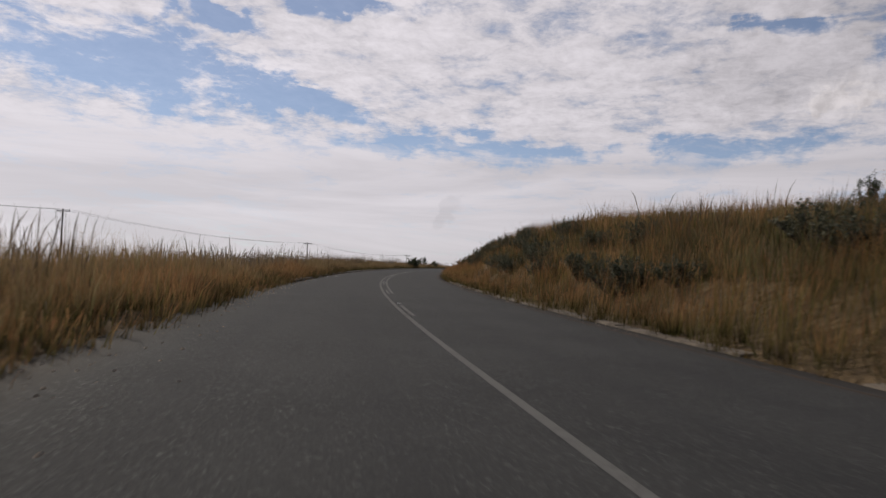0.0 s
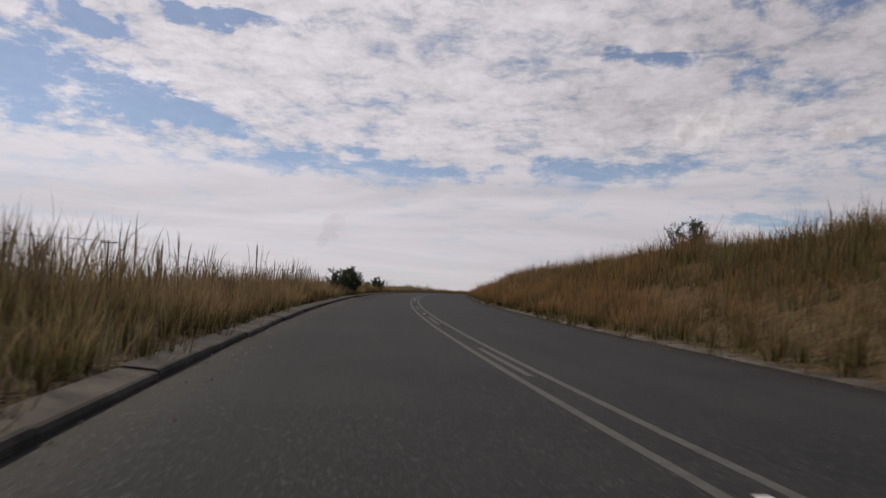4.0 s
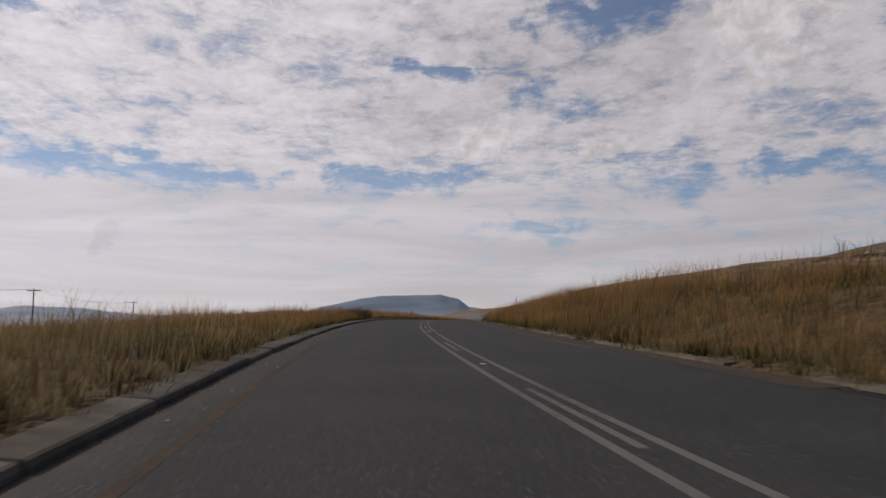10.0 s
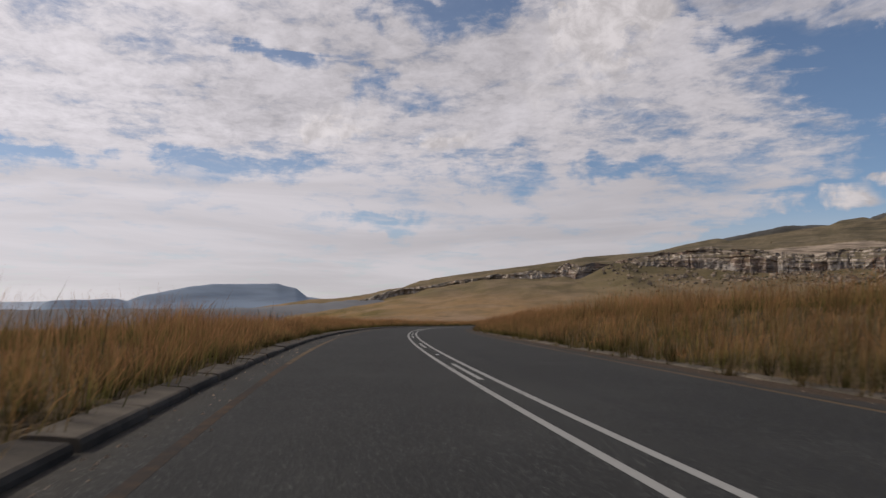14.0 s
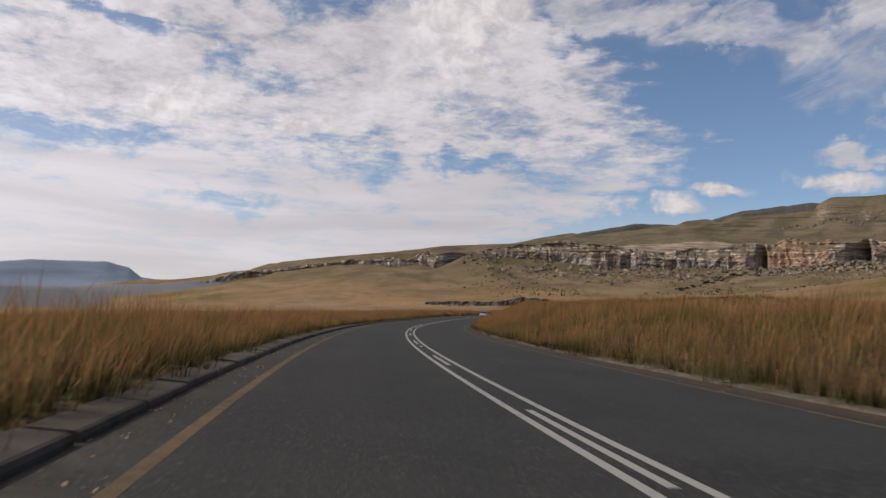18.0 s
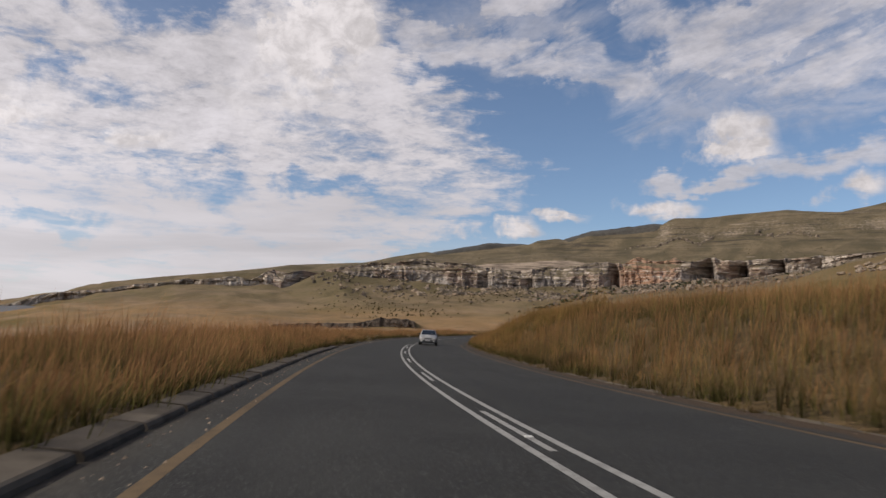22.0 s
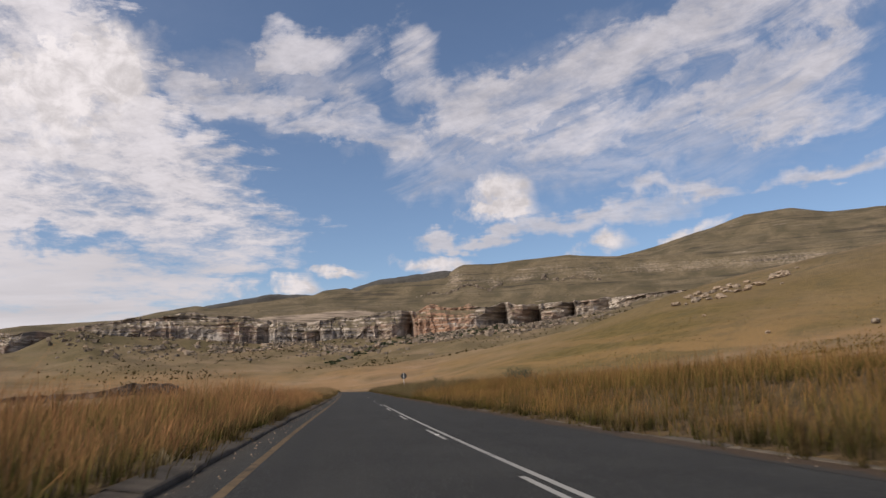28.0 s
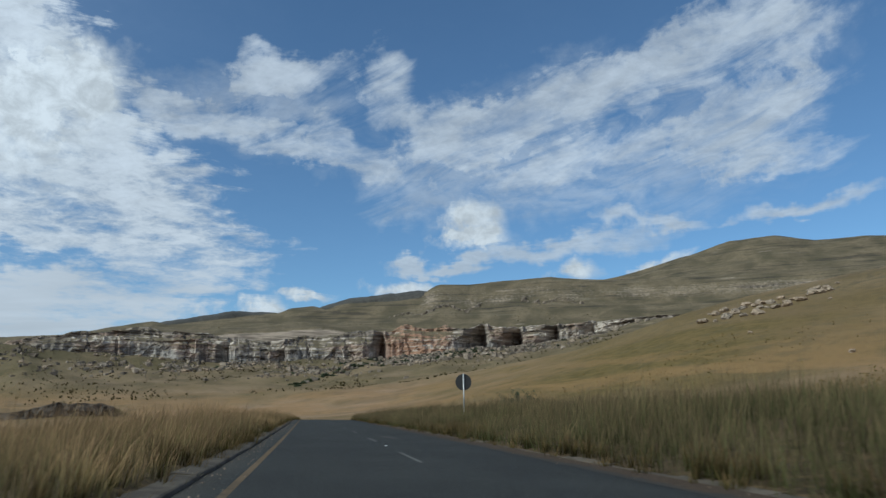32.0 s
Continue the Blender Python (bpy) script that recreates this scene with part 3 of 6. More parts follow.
def talus():
    m, g = material("talus_rock")
    rnd = g.node("ShaderNodeNewGeometry").outputs["Random Per Island"]
    a = g.noise(position(g), 0.8, 4, 0.65)
    c = g.mix(rnd, (0.080, 0.068, 0.055), (0.30, 0.24, 0.185))
    finish(g, g.mix(g.math("MULTIPLY", g.ramp(a, 0.4, 0.65), 0.5), c, (0.09, 0.078, 0.062)), 0.92, a, 0.5, 0.2, 0.0, 0.15)
    return m


def dirt():
    """Brown earth against the kerb; u runs from the tar to the kerb."""
    m, g = material("washed_earth")
    p = position(g)
    a, b = g.noise(p, 1.1, 5, 0.65), g.noise(p, 26.0, 4, 0.65)
    keep = g.math("ADD", uv(g)[0], g.math("MULTIPLY", g.math("SUBTRACT", a, 0.5), 1.5))
    c = g.mix(g.ramp(keep, 0.15, 0.55), (0.040, 0.037, 0.034), g.mix(g.ramp(b, 0.3, 0.7), (0.030, 0.022, 0.015), (0.085, 0.060, 0.042)))
    finish(g, c, 0.95, b, 0.5, 0.01, 0.0, 0.1)
    return m


M_DIRT = dirt()
M_TALUS = talus()
M_SAND = sand()
M_ASPHALT = asphalt()
M_WHITE = paint_line("worn_white_road_paint", (0.27, 0.265, 0.250), 0.67)
M_WHITE_WORN = paint_line("faded_white_road_paint", (0.118, 0.115, 0.106), 0.66)
M_YELLOW = paint_line("worn_yellow_road_paint", (0.135, 0.096, 0.058), 0.60)
M_YELLOW_FAINT = paint_line("faint_yellow_road_paint", (0.085, 0.056, 0.036), 0.54)
M_EARTH = earth()
M_CLIFF = cliff_rock()
M_BOULDER = boulder_rock()
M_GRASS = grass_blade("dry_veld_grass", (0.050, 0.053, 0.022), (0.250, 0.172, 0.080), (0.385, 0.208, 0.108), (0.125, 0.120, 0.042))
M_KERB = concrete()
M_LEAF = leaf("dark_shrub_leaf", (0.030, 0.042, 0.022), (0.090, 0.105, 0.056))
M_LEAF_GREEN = leaf("green_shrub_leaf", (0.035, 0.055, 0.022), (0.085, 0.105, 0.045))
M_BARK = plain("grey_bark", (0.11, 0.085, 0.065), 0.95, grain=25)
M_POLE = plain("weathered_pole_timber", (0.085, 0.07, 0.058), 0.9, grain=18)
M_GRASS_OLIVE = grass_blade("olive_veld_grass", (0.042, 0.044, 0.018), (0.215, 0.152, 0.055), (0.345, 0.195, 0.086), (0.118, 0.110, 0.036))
# straw colour, also used where hazy glare is put into the grass
M_GRASS_PALE = grass_blade("straw_and_haze_pale_grass", (0.085, 0.080, 0.040), (0.290, 0.222, 0.118), (0.340, 0.235, 0.140), (0.165, 0.155, 0.075))
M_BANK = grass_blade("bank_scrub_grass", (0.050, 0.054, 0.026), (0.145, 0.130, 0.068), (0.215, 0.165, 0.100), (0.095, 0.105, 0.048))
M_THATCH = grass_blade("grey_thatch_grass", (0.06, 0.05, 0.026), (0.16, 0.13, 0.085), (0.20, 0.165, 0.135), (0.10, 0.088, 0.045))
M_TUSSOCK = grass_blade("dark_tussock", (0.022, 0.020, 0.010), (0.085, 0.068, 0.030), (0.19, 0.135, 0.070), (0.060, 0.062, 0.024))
M_LEAF_GREY = leaf("grey_green_leaf", (0.045, 0.050, 0.032), (0.12, 0.118, 0.072))
M_PALE_TUFT = grass_blade("pale_dry_tuft", (0.07, 0.06, 0.035), (0.30, 0.25, 0.16), (0.42, 0.36, 0.26), (0.16, 0.14, 0.07))
M_KNOLL = plain("dark_knoll_rock", (0.068, 0.053, 0.041), 0.92, grain=0.6, spread=0.7)
M_LITTER = plain("white_scrap", (0.6, 0.6, 0.58), 0.6)
M_STUD = plain("stud_reflector", (0.55, 0.54, 0.50), 0.35, grain=60)
M_STEEL = plain("galvanised_steel", (0.42, 0.42, 0.41), 0.5, 0.7, grain=40)
M_SIGN = plain("dark_sign_back", (0.028, 0.027, 0.027), 0.55)
M_MESA = hill_with_haze("hazy_mesa", (0.150, 0.180, 0.225), 0.40)
M_VALLEY = hill_with_haze("hazy_valley", (0.128, 0.128, 0.134), 0.30)
M_HILLS_HAZE = hill_with_haze("hills_haze_tint", (0.27, 0.30, 0.345), 0.55)
# shade of the skyline ridges, put into an even dark colour
M_RIDGE_SHADE = plain("ridge_shade_tone", (0.052, 0.048, 0.042), 0.95, grain=0.12, spread=0.45)

# ---- shape of the land ----
def value_noise(x, y, seed=0):
    """Smooth noise of -1 to 1 on a unit lattice."""
    xi, yi = np.floor(x).astype(np.int64), np.floor(y).astype(np.int64)
    fx, fy = x - xi, y - yi
    fx, fy = fx * fx * (3 - 2 * fx), fy * fy * (3 - 2 * fy)

    def at(i, j):
        n = (i * 374761393 + j * 668265263 + seed * 362437) & 0x7FFFFFFF
        n = ((n ^ (n >> 13)) * 1274126177) & 0x7FFFFFFF
        return ((n ^ (n >> 16)) & 0xFFFF) / 32767.5 - 1

    top = at(xi, yi) * (1 - fx) + at(xi + 1, yi) * fx
    low = at(xi, yi + 1) * (1 - fx) + at(xi + 1, yi + 1) * fx
    return top * (1 - fy) + low * fy


def fbm(x, y, seed=0, octaves=4):
    out, amp = 0, 1.0
    for k in range(octaves):
        out = out + amp * value_noise(x * 2**k, y * 2**k, seed + k)
        amp *= 0.5
    return out


def smooth(a, b, v):
    t = np.clip((v - a) / (b - a), 0, 1)
    return t * t * (3 - 2 * t)


def nearest(x, y):
    """Station and offset to the right of the driving line for points of the plan."""
    x, y = np.asarray(x, float).ravel(), np.asarray(y, float).ravel()
    s, lat, dist = np.empty_like(x), np.empty_like(x), np.empty_like(x)
    px, py, ph = LINE[::2, 0], LINE[::2, 1], LINE_H[::2]
    for i in range(0, len(x), 20000):
        dx, dy = x[i:i + 20000, None] - px, y[i:i + 20000, None] - py
        k = (dx * dx + dy * dy).argmin(1)
        n = np.arange(len(k))
        ddx, ddy, h = dx[n, k], dy[n, k], ph[k]
        s[i:i + 20000] = LINE_S[::2][k] - np.sin(h) * ddx + np.cos(h) * ddy
        lat[i:i + 20000] = np.cos(h) * ddx + np.sin(h) * ddy
        dist[i:i + 20000] = np.hypot(ddx, ddy)
    return s, lat, dist


LEFT_EDGE = -2.65
# where the tar ends on the right, by station
EDGE_S, EDGE_X = (-100, 0, 141, 235, 282, 376, 470, 564, 640, 690, 750, 1000), (7.5, 7.5, 7.2, 6.9, 7.35, 7.9, 7.75, 8.0, 7.7, 7.1, 6.15, 6.1)


def right_edge(s):
    return np.interp(s, EDGE_S, EDGE_X)


# heights in metres by azimuth (clockwise from +y, degrees) at some distances from CENTRE
SKY_A = (-40, -10, 0.8, 5.9, 8.8, 10.7, 16.7, 25.7, 31.6, 36.3, 41.9, 45, 48.6, 50.5, 55.7, 57.4, 59.6, 65.6, 68.8, 80, 100)
SKY_Z = (-45, -25, 30, 44, 66, 89, 119, 163, 176, 206, 235, 244, 254, 274, 290, 306, 302, 317, 308, 300, 280)
PEAK_A = (-10, 40, 60, 68.8, 71.8, 76.7, 78.8, 81.8, 84.3, 88.3, 110)
PEAK_Z = (-60, 130, 240, 370, 390, 442, 466, 468, 445, 440, 375)
TOP_A = (-40, -8, 0, 7.9, 16.1, 25.5, 29.1, 36.3, 48.6, 57.4, 66.1, 72.3, 80, 110)
TOP_Z = (-45, -30, 6, 53, 91, 125, 130, 152, 162, 167, 165, 163, 165, 165)
BASE_A = (-40, -8, 0, 7.8, 16.1, 25.3, 29.1, 36.4, 42.4, 48.6, 53, 58.6, 66, 72.3, 80, 110)
BASE_Z = (-45, -30, 2, 47, 78, 83, 103, 106, 93, 92, 101, 109, 125, 151, 160, 160)
NOTCH_A, NOTCH_Z = (23.6, 24.6, 28.3, 30.5), (0, -9, 15, 0)     # the ground at the foot of the deep bay
MID_A = (-180, -90, -40, -4, 6.8, 18.6, 30.5, 45, 55, 61.6, 66, 71.5, 76.4, 82.1, 88.1, 110, 150, 180)
FOOT_Z = (-30, -40, -40, -22, -9, -2, 2, 4, 14, 46, 56, 80, 96, 110, 126, 110, 40, -20)       # at 800 m
SPUR_Z = (-16, -24, -24, -18, -9, -4, -1, 1, 11, 37, 46, 75, 89, 102, 116, 95, 30, -10)        # at 700 m
NEAR_Z = (-6, -10, -10, -8, -4, -2, -1, -1, 5, 10, 14, 19, 21, 22, 22, 20, 12, 0)               # at 400 m
# height of the bank on the right, 14 m from the driving line, by station
BANK_S = (-90, 0, 20, 36, 50, 90, 150, 220, 300, 380, 450, 520, 560, 590, 615, 650, 700, 760, 900)
BANK_Z = (2.1, 2.3, 2.8, 3.6, 4.0, 3.4, 2.4, 2.0, 1.7, 1.4, 1.4, 1.9, 2.9, 3.2, 2.4, 1.6, 1.1, 1.0, 0.6)


# a low knoll across the valley: its right end, and its height
KNOLL, KNOLL_TOP = (542.0, 1236.0), 11.5

# bays of the cliff: from and to azimuth, depth; each face runs back and turns from the sun
BAYS = ((24.6, 28.0, 118), (41.2, 42.1, 26), (45.0, 46.0, 30), (51.6, 53.1, 62), (58.2, 60.5, 92), (61.1, 63.1, 78), (64.2, 65.8, 62), (67.2, 68.4, 40))


def bay_depth(a):
    out = np.zeros_like(a)
    for a0, a1, deep in BAYS:
        t = (a - a0) / (a1 - a0)
        out = np.maximum(out, deep * np.where(t < 0, 0, np.where(t < 1, t, np.clip(1 - (t - 1) * 5, 0, 1))))
    return out


def rounded(a, heights):
    """Heights by azimuth, with the corners of their table worn round."""
    grid = np.arange(-200.0, 201.0, 1.0)
    v = np.interp((grid + 180) % 360 - 180, MID_A, heights)
    for _ in range(2):
        v = np.convolve(np.pad(v, 3, mode="edge"), np.ones(7) / 7, "valid")
    return np.interp(a, grid, v)


def land(x, y):
    """Height of the ground."""
    shape = np.shape(x)
    x, y = np.asarray(x, float).ravel(), np.asarray(y, float).ravel()
    dx, dy = x - CENTRE[0], y - CENTRE[1]
    r, a = np.hypot(dx, dy), np.degrees(np.arctan2(dx, dy))
    sky, peak = np.interp(a, SKY_A, SKY_Z), np.interp(a, PEAK_A, PEAK_Z)
    back = np.abs(a) > 110
    sky, peak = np.where(back, 0, sky), np.where(back, -20, peak)
    ragged = np.clip((a - 2) / 4, 0, 1) * np.clip((80 - a) / 6, 0, 1)
    base, top = np.where(back, -10, np.interp(a, BASE_A, BASE_Z)), np.where(back, -10, np.interp(a, TOP_A, TOP_Z))
    base = base + ragged * (2 + 5 * fbm(x / 150, y / 150, 61, 3)) * (1 - smooth(23, 24.5, a) * (1 - smooth(28.5, 30, a)))
    sky = sky - 10 * (smooth(36.8, 38, a) * (1 - smooth(45.4, 46.5, a)) + smooth(47.8, 49, a) * (1 - smooth(55.8, 57.2, a)))
    rows_r = (0, 400, 700, 800, 1100, 1425, 1545, 1585, 1680, 1850, 2300, 2700, 3300, 5000)
    foot = rounded(a, FOOT_Z)
    low = np.minimum(foot, base)
    rows_z = (0 * a + 1.5, rounded(a, NEAR_Z), rounded(a, SPUR_Z), foot, low * 0.62 + base * 0.38 - 6, base, base + 4, top + 2,
              top * 0.62 + sky * 0.38, sky, np.maximum(peak, -40), peak * 0.6, peak * 0.15 - 30, 0 * a - 60)
    far = np.zeros_like(r)
    for i in range(len(rows_r) - 1):
        t = np.clip((r - rows_r[i]) / (rows_r[i + 1] - rows_r[i]), 0, 1) 
        inside = (r >= rows_r[i]) & (r < rows_r[i + 1])
        t = t * t * (3 - 2 * t) if rows_r[i] in (700, 1680, 1850) else t
        far = np.where(inside, rows_z[i] * (1 - t) + rows_z[i + 1] * t, far)
    rough = np.clip((r - 350) / 900, 0, 1)
    far = far + rough * (7 * fbm(x / 210, y / 210, 11) + 2.0 * fbm(x / 45, y / 45, 17, 3)) * np.where(r > 1760, 0.45, 1.0)
    far = far + np.interp(a, NOTCH_A, NOTCH_Z) * smooth(1330, 1430, r) * (1 - smooth(1545, 1580, r))
    ku, kv = (x - KNOLL[0]) * -0.82 + (y - KNOLL[1]) * 0.57, (x - KNOLL[0]) * 0.57 + (y - KNOLL[1]) * 0.82
    far = far + KNOLL_TOP * smooth(-4, 10, kv) * (1 - smooth(18, 110, kv)) * smooth(-28, 6, ku) * (1 - 0.5 * smooth(25, 80, ku)) * (1 - smooth(110, 230, ku))
    gully = np.abs(fbm(x / 260 + 0.3, y / 260, 91, 3))
    far = far - 9 * (0.45 - gully).clip(0, 1) * smooth(1600, 1680, r) * (1 - smooth(1740, 1840, r)) * smooth(-5, 10, a)
    folds = np.abs(fbm(x / 340 + 0.7, y / 340, 95, 4))
    far = far - 34 * (0.42 - folds).clip(0, 1) * smooth(1880, 1980, r) * (1 - smooth(2160, 2290, r)) * smooth(20, 40, a)
    s, lat, dist = nearest(x, y)
    road = np.interp(s, LINE_S, LINE[:, 2]) + cross(s) * np.clip(lat, -3.5, 9.0)
    bank = np.interp(s, BANK_S, BANK_Z)
    edge = right_edge(s)
    right = bank * (smooth(0.0, 7.5, lat - edge) + np.clip((lat - edge - 7.5) * 0.028, 0, 1.2)) + 0.06
    left = 0.10 - 0.9 * smooth(6, 22, -lat) - 0.03 * np.clip(-lat - 20, 0, 200)
    near = road + np.where(lat > 2.5, right, left)
    near = near + 0.10 * fbm(x / 3.0, y / 3.0, 23, 3) * smooth(0.4, 2.5, np.where(lat > 2.5, lat - edge, LEFT_EDGE - lat))
    w = smooth(35, 230, dist)
    z = near * (1 - w) + far * w
    # the bed of the road lies under the tar
    bed = (lat > LEFT_EDGE + 0.25) & (lat < edge + 0.2) & (s > -93) & (s < S_END - 3)
    return np.where(bed, road - 0.16, z).reshape(shape)


def grid_faces(rows, cols, wrap=False):
    i, j = np.meshgrid(np.arange(rows - 1), np.arange(cols if wrap else cols - 1), indexing="ij")
    a, b = i * cols + j, i * cols + (j + 1) % cols
    return np.stack([a, b, b + cols, a + cols], -1).reshape(-1, 4)


def sheet(name, verts, faces, mat, uvs=None, smooth_faces=True):
    """A mesh object from arrays; all faces have the same number of corners."""
    me = bpy.data.meshes.new(name)
    n, k = faces.shape
    me.vertices.add(len(verts))
    me.vertices.foreach_set("co", np.ascontiguousarray(verts, np.float32).ravel())
    me.loops.add(n * k)
    me.loops.foreach_set("vertex_index", np.ascontiguousarray(faces, np.int32).ravel())
    me.polygons.add(n)
    me.polygons.foreach_set("loop_start", np.arange(0, n * k, k, dtype=np.int32))
    me.polygons.foreach_set("use_smooth", np.full(n, smooth_faces))
    if uvs is not None:
        layer = me.uv_layers.new(name="UVMap")
        layer.data.foreach_set("uv", np.ascontiguousarray(uvs[faces.ravel()], np.float32).ravel())
    me.update(calc_edges=True)
    me.materials.append(mat)
    return new(name, me)


def build_ground():
    # far sheet, in rings round CENTRE
    az = np.radians(np.concatenate([np.arange(-180, -50, 3.0), np.arange(-50, 100, 0.25), np.arange(100, 180, 3.0)]))
    rr = np.concatenate([np.arange(0.5, 120, 12), np.arange(120, 1400, 20), np.arange(1400, 1540, 20), np.arange(1540, 1600, 8), np.arange(1600, 1900, 20), np.arange(1900, 2400, 25), np.arange(2400, 4900, 75)])
    a, r = np.meshgrid(az, rr)
    x, y = CENTRE[0] + np.sin(a) * r, CENTRE[1] + np.cos(a) * r
    z = land(x, y)
    s, lat, dist = nearest(x, y)
    under = ((np.abs(lat) < 70) & (dist < 75) & (s > -85) & (s < S_END - 8)).reshape(x.shape)
    z = np.where(under, z - 2.5, z)
    v1, f1 = np.stack([x, y, z], -1).reshape(-1, 3), grid_faces(len(rr), len(az), True)[:, ::-1]
    # fine strip along the road
    st = np.arange(-90, S_END - 4, 2.5)
    lats = np.concatenate([-np.geomspace(80, 3.2, 34), [-2.9, -2.55, -1.95], [2.0], [5.4, 6.1, 6.4], np.geomspace(6.7, 80, 40)])
    ss, ll = np.meshgrid(st, lats, indexing="ij")
    ll = ll + np.where(ll > 3, right_edge(ss) - 5.75, 0.0)
    x, y, _ = on_road(ss, ll)
    z = land(x, y)
    edge = np.abs(ll) > 72
    z = np.where(edge, z - 1.6, z)
    v2, f2 = np.stack([x, y, z], -1).reshape(-1, 3), grid_faces(len(st), len(lats))[:, ::-1]
    verts = np.concatenate([v1, v2])
    s, lat, dist = nearest(verts[:, 0], verts[:, 1])
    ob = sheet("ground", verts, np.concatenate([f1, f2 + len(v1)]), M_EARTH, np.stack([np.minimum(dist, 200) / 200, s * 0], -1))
    return tagged(ob, "rolling veld with dry golden grass and stony slopes", "ground", kind="structure")


ground = build_ground()

# ---- road, kerbs and markings ----
def ribbon(name, s0, s1, lats, lift, mat, step=2.5, from_edge=False):
    """A strip that follows the road between two stations."""
    st = np.append(np.arange(s0, s1, step), s1)
    ss, ll = np.meshgrid(st, np.asarray(lats, float), indexing="ij")
    if from_edge:
        ll = ll + right_edge(ss)
    x, y, z = on_road(ss, ll)
    v = np.stack([x, y, z + np.broadcast_to(lift, ss.shape)], -1).reshape(-1, 3)
    return sheet(name, v, grid_faces(len(st), len(lats)), mat, np.stack([ll, ss], -1).reshape(-1, 2))


def build_road():
    st = np.append(np.arange(-90, S_END - 5, 2.5), S_END - 5)
    k = np.array([0, 0.005, 0.13, 0.3, 0.45, 0.6, 0.75, 0.9, 0.995, 1.0])
    ss, kk = np.meshgrid(st, k, indexing="ij")
    ll = -2.45 + kk * (right_edge(ss) + 0.1 + 2.45)
    x, y, z = on_road(ss, ll)
    z = z - 0.3 * ((kk == 0) | (kk == 1))
    ob = sheet("road", np.stack([x, y, z], -1).reshape(-1, 3), grid_faces(len(st), len(k)), M_ASPHALT, np.stack([ll, ss], -1).reshape(-1, 2))
    return tagged(ob, "grey worn chip-seal country road on a long bend", "road", kind="structure")


road = build_road()



def under(ob, parent, label=""):
    ob.parent = parent
    return tagged(ob, label) if label else ob


under(ribbon("edge_line", 120, 345, [-1.37, -1.25], 0.002, M_YELLOW_FAINT), road, "faint worn-out yellow edge line")
under(ribbon("edge_line", 345, S_END - 5, [-1.375, -1.245], 0.002, M_YELLOW), road, "worn yellow edge line")
under(ribbon("edge_line", -20, 255, [-0.60, -0.50], 0.002, M_YELLOW_FAINT, from_edge=True), road, "faint worn-out edge line")
under(ribbon("edge_line", 255, 596, [-0.98, -0.86], 0.002, M_YELLOW, from_edge=True), road, "worn yellow edge line")
under(ribbon("edge_line", 662, 718, [-0.62, -0.50], 0.002, M_YELLOW, from_edge=True), road, "worn yellow edge line")
under(ribbon("centre_line", -90, 95, [2.07, 2.18], 0.002, M_WHITE_WORN), road, "faded solid white centre line")
under(ribbon("centre_line", 95, 310, [2.02, 2.13], 0.002, M_WHITE_WORN), road, "faded solid white centre line")
under(ribbon("centre_line", 310, 585, [2.02, 2.13], 0.002, M_WHITE), road, "worn solid white centre line")
under(ribbon("centre_line", 30, 95, [2.43, 2.54], 0.002, M_WHITE_WORN), road, "faded solid white centre line")
under(ribbon("centre_line", 95, 310, [2.49, 2.60], 0.002, M_WHITE_WORN), road, "faded solid white centre line")
under(ribbon("centre_line", 310, 714, [2.49, 2.60], 0.002, M_WHITE), road, "worn solid white centre line")
# dashes 4.2 m long, about 12 m apart, fading out where the solid lines end
DASH_K, DASH_S = (-9, 0, 4, 15, 19, 23, 27, 28, 31, 32, 35, 36, 41, 42, 46, 56), (83, 194.6, 244.9, 383.9, 432.2, 481.5, 529, 541, 576, 586, 621.1, 633, 691, 703, 749.6, 869)
for k in range(-14, 55):
    s0 = float(np.interp(k, DASH_K, DASH_S)) if k >= -9 else 83 + 12.3 * (k + 9)
    under(ribbon("dash", s0 - 4.2, s0, [2.26, 2.36], 0.0023, M_WHITE_WORN if s0 < 310 or s0 > 716 else M_WHITE, 2.1), road)



def earth_strip(s0, s1):
    st = np.arange(s0, s1, 2.5)
    k = np.array([0.0, 0.3, 0.6, 1.0])
    ss, kk = np.meshgrid(st, k, indexing="ij")
    x, y, z = on_road(ss, right_edge(ss) - 0.80 + 0.82 * kk)
    lift = 0.004 + 0.03 * np.clip(kk - 0.3, 0, 1) * (0.4 + 0.6 * value_noise(ss / 6, kk * 0, 5) ** 2)
    ob = sheet("earth_strip", np.stack([x, y, z + lift], -1).reshape(-1, 3), grid_faces(len(st), 4), M_DIRT, np.stack([kk, ss], -1).reshape(-1, 2))
    under(ob, road, "brown earth washed against the kerb")


earth_strip(245, 830)


def part(name, bm, mat, parent=None, label="", place=None):
    """Links a bmesh as one mesh object, under a thing or under a part."""
    me = bpy.data.meshes.new(name)
    bm.to_mesh(me)
    bm.free()
    for m in (mat if isinstance(mat, (list, tuple)) else [mat]):
        me.materials.append(m)
    ob = new(name, me)
    if parent is not None:
        ob.parent = parent
    if place is not None:
        ob.matrix_local = place
    return tagged(ob, label) if label else ob


def box_bm(sx, sy, sz, at=(0, 0, 0), bevel=0.0, segments=2):
    bm = bmesh.new()
    bmesh.ops.create_cube(bm, size=1.0)
    for v in bm.verts:
        v.co = Vector((v.co.x * sx + at[0], v.co.y * sy + at[1], v.co.z * sz + at[2]))
    if bevel:
        bmesh.ops.bevel(bm, geom=bm.edges[:], offset=bevel, segments=segments, affect="EDGES")
    return bm


